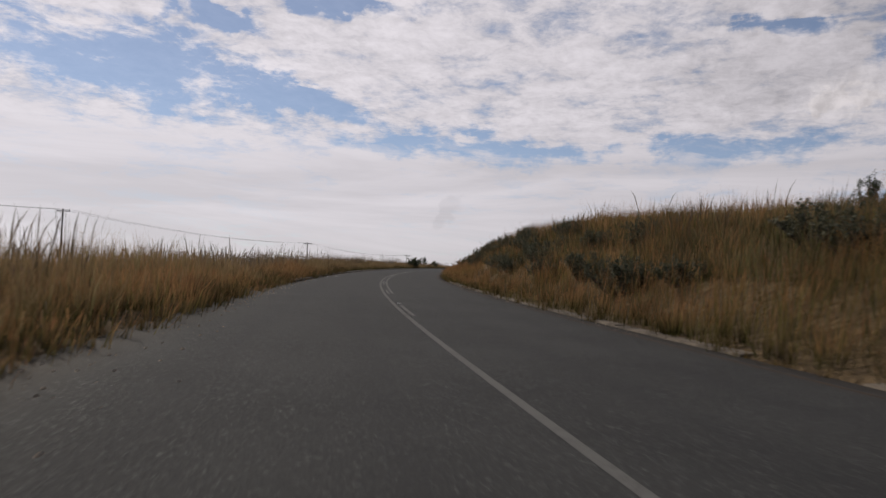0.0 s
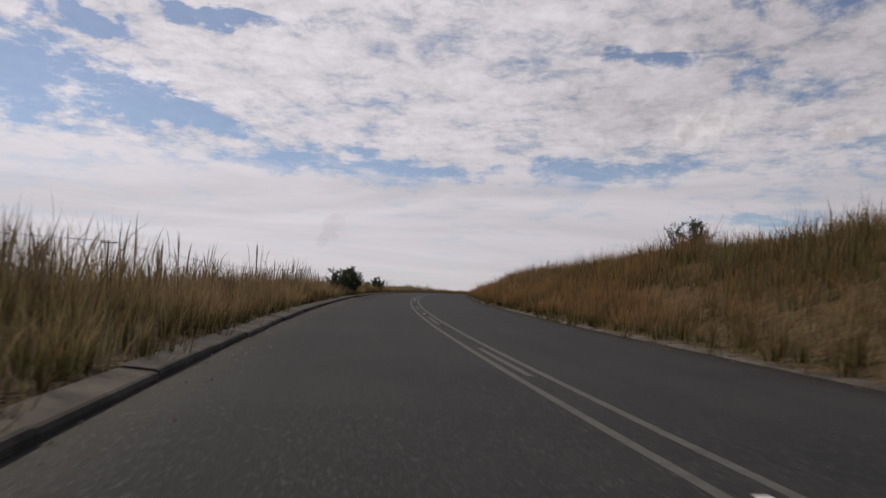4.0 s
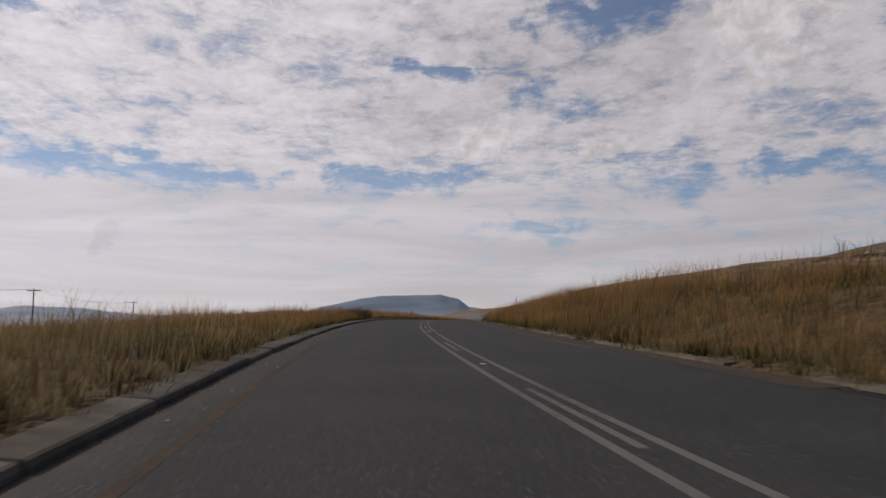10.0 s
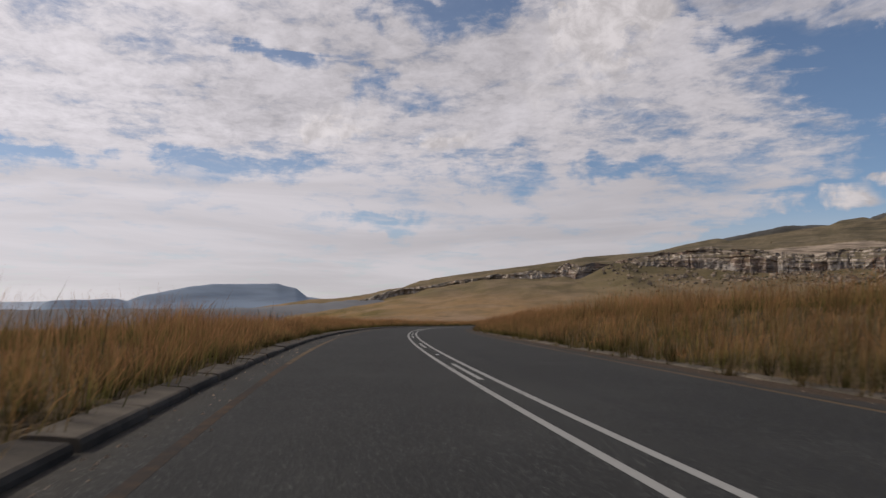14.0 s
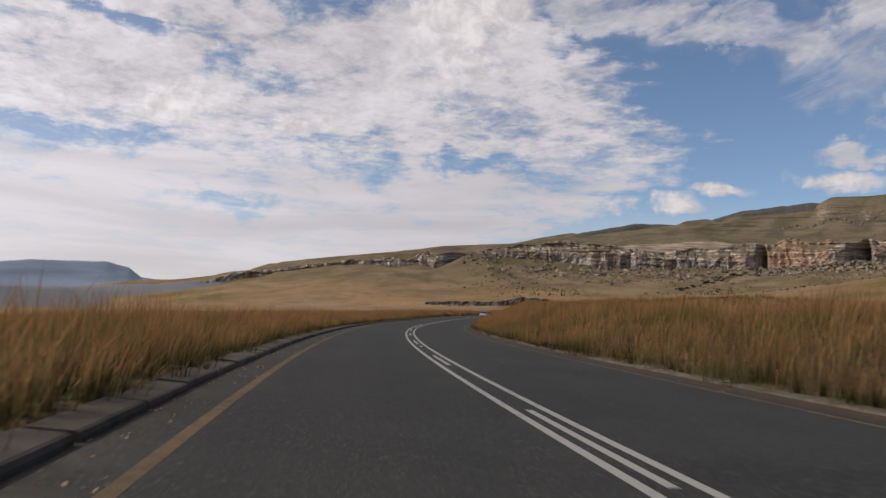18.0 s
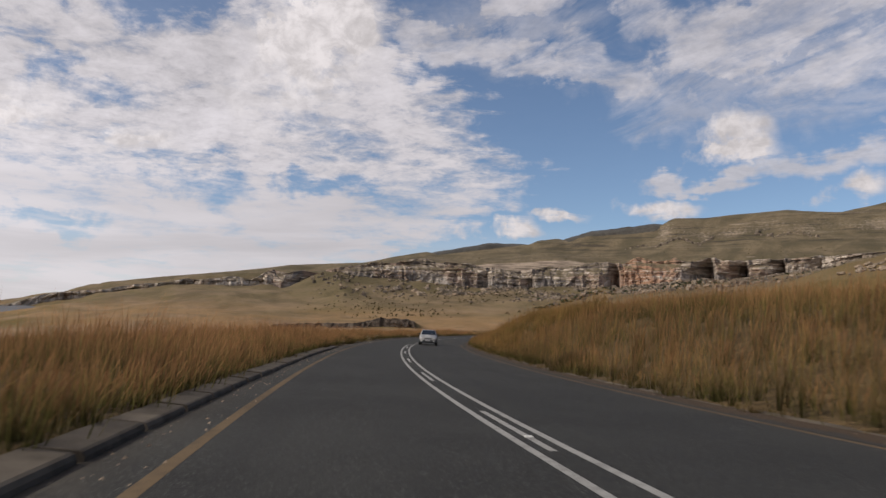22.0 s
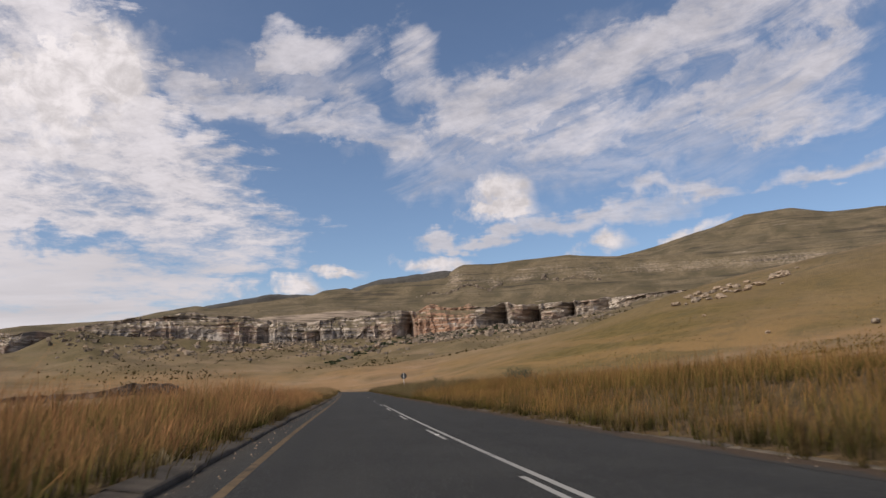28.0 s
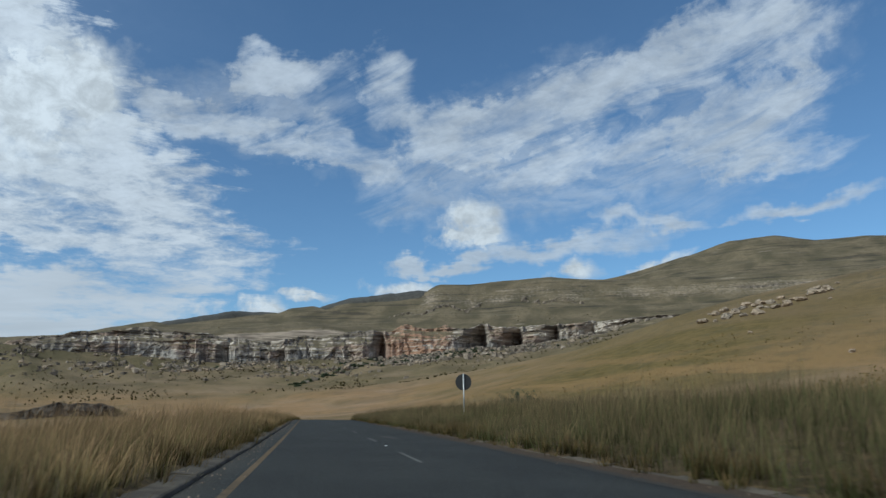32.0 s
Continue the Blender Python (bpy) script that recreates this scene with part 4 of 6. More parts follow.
def tube_bm(points, radii, sides=8, closed=True):
    """A round bar along points, with a radius at each."""
    bm = bmesh.new()
    rings = []
    pts = [Vector(p) for p in points]
    for i, p in enumerate(pts):
        way = (pts[min(i + 1, len(pts) - 1)] - pts[max(i - 1, 0)]).normalized()
        a = way.cross(Vector((0.3, 0.9, 0.15))).normalized()
        b = way.cross(a)
        rings.append([bm.verts.new(p + (a * math.cos(k * math.tau / sides) + b * math.sin(k * math.tau / sides)) * radii[i]) for k in range(sides)])
    for r0, r1 in zip(rings, rings[1:]):
        for k in range(sides):
            bm.faces.new((r0[k], r0[(k + 1) % sides], r1[(k + 1) % sides], r1[k]))
    if closed:
        bm.faces.new(rings[0][::-1])
        bm.faces.new(rings[-1])
    for f in bm.faces:
        f.smooth = True
    return bm


def kerb_mesh(length, flip, wide=1.0):
    """A stone of mountable kerb: low face, sloped top and back, its ends slightly rounded."""
    profile = [(0.0, -0.20), (0.0, 0.05), (0.02, 0.090), (0.05, 0.105), (0.40, 0.130), (0.45, 0.112), (0.46, -0.20)]
    me = bpy.data.meshes.new("kerb_stone")
    bm = bmesh.new()
    ends = []
    for y, k in ((-length / 2, 0.96), (-length / 2 + 0.03, 1.0), (length / 2 - 0.03, 1.0), (length / 2, 0.96)):
        ends.append([bm.verts.new(((-1 if flip else 1) * p[0] * wide, y, p[1] * k)) for p in profile])
    n = len(profile)
    for a, b in zip(ends, ends[1:]):
        for i in range(n):
            bm.faces.new((a[i], a[(i + 1) % n], b[(i + 1) % n], b[i]))
    bm.faces.new(ends[0])
    bm.faces.new(ends[-1][::-1])
    bmesh.ops.recalc_face_normals(bm, faces=bm.faces[:])
    bm.to_mesh(me)
    bm.free()
    me.materials.append(M_KERB)
    return me


def build_kerb(name, lat, flip, s0, s1, label, skip):
    """A run of kerb stones, each lying on its own, a little uneven."""
    kerb = new(name)
    tagged(kerb, label, "kerb", kind="structure")
    rnd = random.Random(11 if flip else 12)
    wide = 1.0 if flip else 0.8
    stones = {3.0: kerb_mesh(2.96, flip, wide), 2.0: kerb_mesh(1.91, flip, wide), 0.6: kerb_mesh(0.5, flip, wide)}
    s = s0
    while s < s1:
        # a few short stones with open joints stand where the verge drains
        long = 0.6 if flip and (476 < s < 491 or 612 < s < 642) else 2.0 if flip and 330 < s < 540 else 3.0
        mid = s + long / 2
        if rnd.random() > skip(s):
            x, y, z = (float(v) for v in on_road(mid, (right_edge(mid) + lat if not flip else lat) + rnd.uniform(-0.02, 0.02)))
            h, g = float(np.interp(mid, LINE_S, LINE_H)), float(np.interp(mid, LINE_S, LINE_G))
            ob = new("kerb_stone", stones[long])
            ob.parent = kerb
            tip = 0.06 if s > 565 and flip else 0.012 if flip or s < 520 else 0.05
            ob.matrix_local = Matrix.LocRotScale((x, y, z + rnd.uniform(-0.02, 0.01) - (0.03 if tip > 0.02 else 0) - (0 if flip else 0.055)), Euler((g + rnd.uniform(-0.003, 0.003), rnd.uniform(-tip, tip) - float(cross(mid)), h + rnd.uniform(-0.3, 0.3) * tip)), None)
        s += long
    return kerb


build_kerb("kerb_left", -1.985, True, 33, 840, "weathered grey concrete kerb with earth and tufts in its joints", lambda s: 0.5 if s < 48 else 0.2 if s < 75 else 0.45 if 565 < s < 606 else 0.08 if 476 < s < 491 or 612 < s < 642 else 0.0)
build_kerb("kerb_right", 0.0, False, -30, 840, "weathered concrete kerb half buried in earth and grass", lambda s: 0.12 if s < 250 else 0.03)


# ---- sand washed onto the tar, and studs ----
def dust_patch(s, lat, long, wide, seed):
    rng = np.random.default_rng(seed)
    n = 40
    a = np.linspace(0, math.tau, n, endpoint=False)
    r = 1 + 0.35 * np.sin(2 * a + rng.uniform(0, 6)) + 0.22 * np.sin(5 * a + rng.uniform(0, 6)) + rng.normal(0, 0.10, n)
    x, y, z = on_road(np.append(s + np.cos(a) * r * long / 2, s), np.append(lat + np.sin(a) * r * wide / 2, lat))
    v = np.stack([x, y, z + 0.004], -1)
    f = np.stack([np.arange(n), (np.arange(n) + 1) % n, np.full(n, n)], -1)
    under(sheet("sand_patch", v, f, M_SAND, np.stack([np.append(np.ones(n), 0), np.zeros(n + 1)], -1)), road, "pale sand washed onto the tar")


for k, (s, lat, long, wide) in enumerate(((612, 4.9, 9, 1.3), (619, 4.0, 5, 0.7), (623, 5.0, 8, 0.9), (629, 4.3, 7, 1.0), (606, 5.3, 6, 0.8), (634, 5.0, 6, 0.7), (640, 1.0, 3, 0.5), (748, 3.6, 3, 0.7), (786, 3.3, 3.2, 0.6))):
    dust_patch(s, lat, long, wide, 60 + k)


def stud_mesh():
    bm = box_bm(0.10, 0.10, 0.018, (0, 0, 0.009), 0.006, 1)
    me = bpy.data.meshes.new("road_stud")
    bm.to_mesh(me)
    bm.free()
    me.materials.append(M_STUD)
    return me


STUD = stud_mesh()
for k in range(31):
    s = 22.5 + 25.17 * k
    x, y, z = (float(v) for v in on_road(s, 2.31))
    stud = new("road_stud", STUD)
    stud.matrix_world = pose(x, y, z, 0, 0, math.degrees(float(np.interp(s, LINE_S, LINE_H))))
    tagged(stud, "small pale reflective road stud between the centre lines", "road stud", "road studs")


# ---- scraps of litter on the edge of the road ----
def scrap(s, lat, size, seed):
    bm = bmesh.new()
    bmesh.ops.create_grid(bm, x_segments=4, y_segments=4, size=size / 2)
    for v in bm.verts:
        v.co.z = 0.012 + 0.35 * size * abs(noise.noise(Vector((v.co.x * 14 + seed, v.co.y * 14, seed))))
    x, y, z = (float(q) for q in on_road(s, lat))
    ob = part("litter", bm, M_LITTER)
    ob.matrix_world = pose(x, y, z, 0, 0, seed * 47)
    tagged(ob, "crumpled white scrap of litter lying on the tar", "litter", "scraps of litter")


for k, (s, lat, size) in enumerate(((585.2, -1.5, 0.12), (2.5, -2.0, 0.10), (5.0, -1.9, 0.07), (52.0, -1.7, 0.10), (54.5, -1.2, 0.14), (76.0, -1.85, 0.10), (412.0, -1.6, 0.10), (520.0, -1.7, 0.09), (304.0, -1.75, 0.08))):
    scrap(s, lat, size, k + 1)

# ---- cliffs, far hills ----
def build_cliff():
    """The band of sandstone: ledges and buttresses that stand out from the hillside."""
    a = np.arange(4.0, 76.0, 0.085)
    rows = 44
    base, top = np.interp(a, BASE_A, BASE_Z) + np.interp(a, NOTCH_A, NOTCH_Z), np.interp(a, TOP_A, TOP_Z)
    hgt = np.maximum(top - base, 6.0)
    u = np.linspace(0, 1, rows)
    A, U = np.meshgrid(a, u)
    arc = A * 24.9                       # metres along
    low = 1 - smooth(22.5, 24.3, A)            # the band is low and broken at its far end
    Hh = np.broadcast_to(hgt, A.shape) * (1 - low * (0.35 + 0.45 * value_noise(arc / 55, arc * 0, 29)))
    zrel = np.minimum(U / 0.82, 1 + (U - 0.82) * 0.35) * (Hh * (0.92 + 0.20 * fbm(arc / 70, arc * 0, 67, 3)) + 17) - 16
    z = zrel + np.broadcast_to(base, A.shape) + 3.0 * fbm(arc / 60, zrel / 30, 3, 2)
    butt = 13 * np.abs(fbm(arc / 75, zrel / 200, 31, 4)) + 5.0 * np.abs(value_noise(arc / 14, zrel / 60, 37))
    step = np.floor(zrel / 9.0 + 0.7 * fbm(arc / 50, zrel * 0, 41, 3)) * 4.6
    under = 4.0 * (value_noise(arc / 90, zrel / 7.5, 47) > 0.15) * smooth(0.45, 0.6, U)
    cleft = 5.5 * (value_noise(arc / 11, zrel / 70, 49) > 0.42) * (1 - smooth(0.5, 0.7, U)) + 4.0 * (value_noise(arc / 31, zrel / 40, 50) > 0.3)
    rough = 2.4 * fbm(arc / 9, zrel / 5, 53, 3)
    bay = bay_depth(A)
    step, butt = step * (1 - 0.85 * np.clip(bay / 30, 0, 1)), butt * (1 - 0.6 * np.clip(bay / 30, 0, 1))
    front = 30 - butt - step * (0.5 + 1.5 * smooth(0.42, 0.75, U)) + under + rough - cleft
    front = front - np.minimum(bay, 120) * smooth(0.0, 0.1, U) * (1 - 0.55 * smooth(0.50, 0.85, U) * (A > 30))
    face = 1450 - front
    shelf = smooth(0.80, 1.0, U)
    r = face + (np.maximum(1600, face + 5) - face) * shelf
    x, y = CENTRE[0] + np.sin(np.radians(A)) * r, CENTRE[1] + np.cos(np.radians(A)) * r
    ob = sheet("cliff", np.stack([x, y, z], -1).reshape(-1, 3), grid_faces(rows, len(a)), M_CLIFF, np.stack([A, U], -1).reshape(-1, 2), smooth_faces=False)
    return tagged(ob, "long band of layered sandstone cliffs, orange and grey, stained black", "cliff", kind="structure")


build_cliff()


def rock_mesh(seed, squat=0.65):
    """A rough boulder of about a metre."""
    bm = bmesh.new()
    bmesh.ops.create_icosphere(bm, subdivisions=2, radius=0.5)
    off = Vector((seed * 3.7, seed * 1.3, seed * 5.1))
    for v in bm.verts:
        n = v.co.normalized()
        k = 1 + 0.45 * noise.noise(n * 1.6 + off) + 0.2 * noise.noise(n * 4.0 + off)
        v.co = Vector((round(v.co.x * k * 7) / 7 * 0.5 + v.co.x * k * 0.5, v.co.y * k, v.co.z * k * squat))
    me = bpy.data.meshes.new("boulder")
    bm.to_mesh(me)
    bm.free()
    me.materials.append(M_BOULDER)
    return me


ROCKS = [rock_mesh(i, q) for i, q in enumerate((0.6, 0.75, 0.55, 0.85, 0.5))]


DARK_ROCKS = [rock.copy() for rock in ROCKS]
for rock in DARK_ROCKS:
    rock.materials.clear()
    rock.materials.append(M_KNOLL)


def boulder(x, y, size, rnd, label, group, sink=0.12, meshes=ROCKS):
    ob = new("boulder", meshes[rnd.randrange(len(meshes))])
    z = float(land(np.array([x]), np.array([y]))[0])
    ob.matrix_world = Matrix.LocRotScale((x, y, z + size * (0.28 - sink)), Euler((rnd.uniform(-0.2, 0.2), rnd.uniform(-0.2, 0.2), rnd.uniform(0, 6.28))),
                                         (size * rnd.uniform(0.9, 1.5), size * rnd.uniform(0.8, 1.2), size * rnd.uniform(0.8, 1.1)))
    return tagged(ob, label, "boulder", group)


def at_polar(az, r):
    return CENTRE[0] + math.sin(radians(az)) * r, CENTRE[1] + math.cos(radians(az)) * r


def build_talus():
    """Rubble below the cliff and blocks on its ledges, too many to count."""
    rng = np.random.default_rng(44)
    n = 9000
    az = np.where(rng.random(n) < 0.6, rng.normal(56, 6, n), rng.uniform(27, 70, n))
    r = 1436 - np.abs(rng.normal(0, 85, n)) - 20 * rng.random(n)
    x, y = CENTRE[0] + np.sin(np.radians(az)) * r, CENTRE[1] + np.cos(np.radians(az)) * r
    # pale ledges high on the hill
    up_az = np.concatenate([rng.uniform(53.5, 60.5, 190), rng.uniform(63.5, 68, 120)])
    up_r = 1722 + 10 * np.sin(up_az * 2.1) + rng.normal(0, 3.5, 310)
    keep = fbm(x / 60, y / 60, 83, 3) + rng.normal(0, 0.25, n) > 0.0
    x = np.concatenate([x[keep], CENTRE[0] + np.sin(np.radians(up_az)) * up_r])
    y = np.concatenate([y[keep], CENTRE[1] + np.cos(np.radians(up_az)) * up_r])
    n = len(x)
    size = 0.9 + 2.8 * rng.random(n) ** 4.0
    cube = np.array([[i, j, k] for k in (-0.5, 1) for j in (-1, 1) for i in (-1, 1)], float)
    v = (cube[None] + rng.normal(0, 0.28, (n, 8, 3))) * size[:, None, None] * rng.uniform(0.6, 1.3, (n, 1, 3))
    turn = rng.uniform(0, 6.28, n)[:, None]
    vx, vy = v[..., 0] * np.cos(turn) - v[..., 1] * np.sin(turn), v[..., 0] * np.sin(turn) + v[..., 1] * np.cos(turn)
    v = np.stack([vx + x[:, None], vy + y[:, None], v[..., 2] + land(x, y)[:, None]], -1)
    q = np.array([[0, 2, 3, 1], [4, 5, 7, 6], [0, 1, 5, 4], [1, 3, 7, 5], [3, 2, 6, 7], [2, 0, 4, 6]])
    f = ((np.arange(n) * 8)[:, None, None] + q).reshape(-1, 4)
    ob = sheet("rubble", v.reshape(-1, 3), f, M_TALUS, smooth_faces=False)
    tagged(ob, "grey and tan rubble strewn on the slope below the cliff", "rubble", kind="stuff")


def scatter_boulders():
    rnd = random.Random(5)
    # blocks fallen below the cliff
    for k in range(240):
        az = rnd.choice((rnd.gauss(56, 3.5), rnd.gauss(57, 3), rnd.uniform(28, 68), rnd.gauss(40, 5)))
        r = rnd.uniform(1230, 1425) if az > 48 else rnd.uniform(1280, 1425)
        x, y = at_polar(az, r)
        boulder(x, y, rnd.uniform(2.5, 7.5) * (1.0 if k % 6 else 1.6), rnd, "fallen sandstone block on the slope below the cliff", "fallen blocks below the cliff")
    build_talus()
    # outcrop on the near slope
    for k in range(46):
        t = rnd.random()
        x, y = at_polar(73.5 + 9.0 * t + rnd.gauss(0, 0.5), 600 + 40 * t + rnd.gauss(0, 18))
        boulder(x, y, rnd.uniform(2.0, 7.0), rnd, "pale sandstone boulder in an outcrop on the grassy slope", "boulders of the outcrop")
    # rocks at the foot of the knoll across the valley
    for k in range(30):
        u = rnd.uniform(-4, 150)
        v = -9 + rnd.gauss(0, 4)
        x, y = KNOLL[0] - 0.82 * u + 0.57 * v, KNOLL[1] + 0.57 * u + 0.82 * v
        boulder(x, y, rnd.uniform(2.5, 6), rnd, "dark weathered rock at the foot of the knoll across the valley", "rocks of the knoll", 0.3, DARK_ROCKS)
    for az, r, size in ((71.5, 330, 2.0), (87.5, 420, 5.0), (80.5, 420, 2.6), (83, 330, 1.6), (64.5, 260, 1.5), (76, 500, 3.0)):
        x, y = at_polar(az, r)
        boulder(x, y, size, rnd, "lone weathered boulder on the grassy slope", "lone boulders on the slope")


scatter_boulders()


def build_knoll_face():
    """The dark broken rock face along the near side of the knoll."""
    u, k = np.arange(-6.0, 170.0, 1.5), np.linspace(0, 1, 15)
    U, K = np.meshgrid(u, k)
    gx, gy = KNOLL[0] - 0.82 * u + 0.57 * 14, KNOLL[1] + 0.57 * u + 0.82 * 14
    bx, by = KNOLL[0] - 0.82 * u - 0.57 * 10, KNOLL[1] + 0.57 * u - 0.82 * 10
    top, foot = land(gx, gy) + 0.8 * fbm(u / 9, u * 0, 131, 3), land(bx, by) - 2.0
    Z = foot + (top - foot) * np.minimum(K / 0.85, 1.0)
    V = -7 + 5 * K + 4.0 * np.abs(fbm(U / 11, Z / 14, 133, 4)) + 2.2 * (value_noise(U / 5, Z / 30, 137) > 0.3) - 1.5 * np.floor(K * 4) / 4 + 22 * smooth(0.85, 1.0, K)
    X, Y = KNOLL[0] - 0.82 * U + 0.57 * V, KNOLL[1] + 0.57 * U + 0.82 * V
    ob = sheet("knoll_face", np.stack([X, Y, Z], -1).reshape(-1, 3), grid_faces(len(k), len(u)), M_KNOLL, smooth_faces=False)
    return tagged(ob, "dark broken rock face of a low grassy knoll", "rock face", kind="structure")


build_knoll_face()


def build_range(name, r, pts, mat, label, depth=420.0):
    """A far hill with a flat or rounded crest; pts: azimuth and height of the crest."""
    a0, z0 = np.array(pts, float).T
    a = np.linspace(a0[0], a0[-1], 150)
    crest = np.interp(a, a0, z0) + 1.5 * fbm(a * 1.1, a * 0, 71, 3)
    prof = ((0, 0.0), (0.35, 0.22), (0.62, 0.55), (0.78, 0.72), (0.83, 0.95), (1.0, 1.0), (1.6, 0.9), (2.4, 0.0))
    foot = -75.0
    v = []
    for p, q in prof:
        rr = r - depth + depth * p + 12 * fbm(a * 0.25, a * 0, 73, 2)
        v.append(np.stack([CENTRE[0] + np.sin(np.radians(a)) * rr, CENTRE[1] + np.cos(np.radians(a)) * rr, foot + (crest - foot) * q], -1))
    ob = sheet(name, np.stack(v).reshape(-1, 3), grid_faces(len(prof), len(a)), mat)
    return tagged(ob, label, "hill", kind="structure")


# far hills whose materials carry the haze as tint and glow
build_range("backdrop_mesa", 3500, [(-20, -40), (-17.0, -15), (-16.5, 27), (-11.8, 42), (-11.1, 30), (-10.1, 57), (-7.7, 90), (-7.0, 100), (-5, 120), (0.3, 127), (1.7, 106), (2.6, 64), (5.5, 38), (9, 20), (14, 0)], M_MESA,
            "flat-topped mesa with blue distance haze in its colour and glow")
build_range("backdrop_hills", 4100, [(-46, -60), (-40, -35), (-36.8, -20), (-34.7, 28), (-31.3, 62), (-27.4, 52), (-23.1, 15), (-19, 22), (-14, 30), (-10, 15), (-6, -40)], M_HILLS_HAZE,
            "low hills, pale haze put into their colour and glow")

build_range("backdrop_valley", 1500, [(-60, -50), (-45, -20), (-30, -6), (-18, 0), (-10, 3), (-5, 7), (0.8, 20), (4.0, 28), (6.5, 30), (8.5, 20), (10.0, -10), (13.0, -70)], M_VALLEY, "valley slopes below the far mesa, haze put into their colour and glow", 700)
# two ridges coloured dark to stand for their shaded slopes
build_range("backdrop_ridge", 1866, [(35.5, 183), (37.6, 212), (40.0, 229), (42.3, 242), (44.2, 243), (46.0, 238), (48, 218)], M_RIDGE_SHADE, "crest of the hill, its shade put into a dark colour", 300)
build_range("backdrop_ridge", 1866, [(46.8, 226), (48.6, 255), (50.6, 277), (52.8, 284), (54.3, 289), (55.8, 295), (57.2, 289), (59, 258)], M_RIDGE_SHADE, "crest of the hill, its shade put into a dark colour", 300)

# ---- shrubs ----
def build_shrub(name, s, lat, height, wide, seed, mat, label, leaves=3600, group="", size=0.05):
    """A shrub: forking stems from the base and a ragged crown of small leaves with gaps."""
    rnd = random.Random(seed)
    x, y, _ = (float(v) for v in on_road(s, lat))
    z = float(land(np.array([x]), np.array([y]))[0])
    shrub = new(name)
    shrub.matrix_world = pose(x, y, z - 0.03)
    tips = []
    stems = max(7, int(wide * 8))
    for k in range(stems):
        a = rnd.uniform(0, math.tau)
        reach = wide / 2 * math.sqrt(rnd.random())
        top = height * (1.0 - 0.45 * (reach / (wide / 2)) ** 2) * rnd.uniform(0.84, 1.03)
        foot = Vector((math.cos(a) * reach * 0.35, math.sin(a) * reach * 0.35, 0))
        tip = Vector((math.cos(a) * reach, math.sin(a) * reach, top))
        pts = [foot, foot.lerp(tip, 0.4) + Vector((rnd.uniform(-0.06, 0.06), rnd.uniform(-0.06, 0.06), 0.05)), foot.lerp(tip, 0.75), tip]
        r = 0.012 + 0.011 * height
        part("stem", tube_bm(pts, [r, r * 0.7, r * 0.45, r * 0.15], 5), M_BARK, shrub)
        for q in range(9):
            p = foot.lerp(tip, rnd.uniform(0.12, 0.95))
            out = Vector((rnd.gauss(0, 0.55), rnd.gauss(0, 0.55), rnd.uniform(0.3, 1.5))).normalized() * wide * rnd.uniform(0.07, 0.22)
            tips.append((p, p + out))
        tips.append((foot.lerp(tip, 0.55), tip))
    rng = np.random.default_rng(seed)
    ends = np.array([[*a, *b] for a, b in tips])
    pick = rng.integers(0, len(ends), leaves)
    t = rng.random(leaves) ** 0.8
    c = ends[pick, :3] * (1 - t)[:, None] + ends[pick, 3:] * t[:, None] + rng.normal(0, 0.022 * (1 + height * 0.5), (leaves, 3))
    c[:, 2] = np.maximum(c[:, 2], 0.04)
    u = rng.normal(0, 1, (leaves, 3))
    u /= np.linalg.norm(u, axis=1)[:, None]
    w = np.cross(u, rng.normal(0, 1, (leaves, 3)))
    w /= np.linalg.norm(w, axis=1)[:, None]
    ln = (size * rng.uniform(0.7, 1.4, leaves))[:, None]
    v = np.stack([c - u * ln * 0.5, c + w * ln * 0.28, c + u * ln * 0.6, c - w * ln * 0.28], 1)
    crown = sheet("crown", v.reshape(-1, 3), np.arange(leaves * 4).reshape(-1, 4), mat, smooth_faces=False)
    crown.parent = shrub
    return tagged(shrub, label, "shrub", group)


build_shrub("shrub", 150.2, -3.15, 2.2, 3.1, 1, M_LEAF, "large dark-leaved shrub beside the kerb, casting shade on the road", 16000, "shrubs along the verge", 0.075)
build_shrub("shrub", 179.5, -6.9, 2.9, 2.7, 2, M_LEAF, "dark-leaved shrub standing in the grass beside the road", 8000, "shrubs along the verge", 0.07)
build_shrub("shrub", 175.4, -2.95, 1.85, 1.8, 3, M_LEAF, "small dark shrub beside the kerb", 7000, "shrubs along the verge", 0.065)
build_shrub("shrub", 176.5, -4.3, 1.35, 1.3, 8, M_LEAF, "small dark shrub beside the kerb", 2600, "shrubs along the verge", 0.065)
build_shrub("low_shrub", 290.6, -3.3, 0.72, 2.8, 4, M_LEAF, "low dark-green shrub spilling over the kerb", 12000, "low shrubs on the verge", 0.045)
build_shrub("low_shrub", 293.0, -2.85, 0.62, 2.3, 5, M_LEAF, "low dark-green shrub spilling over the kerb", 10000, "low shrubs on the verge", 0.045)
build_shrub("bank_tree", 20.5, 16.5, 1.9, 1.6, 6, M_LEAF, "small dark tree on top of the bank", 4200, "", 0.06)
build_shrub("bank_shrub", 126.4, 14.3, 2.0, 2.6, 7, M_LEAF, "dark shrub on top of the grassy bank", 4500, "", 0.07)
shrub_rnd = random.Random(21)
for k in range(40):
    build_shrub("bank_shrub", 17 + k * 2.0 + shrub_rnd.uniform(-2, 2), 9.6 + shrub_rnd.uniform(0, 4.2), shrub_rnd.uniform(0.8, 1.25), shrub_rnd.uniform(1.8, 3.0), 40 + k, M_LEAF_GREY,
                "grey-green scrub bush on the steep grassy bank", 3000, "scrub on the bank", 0.085)


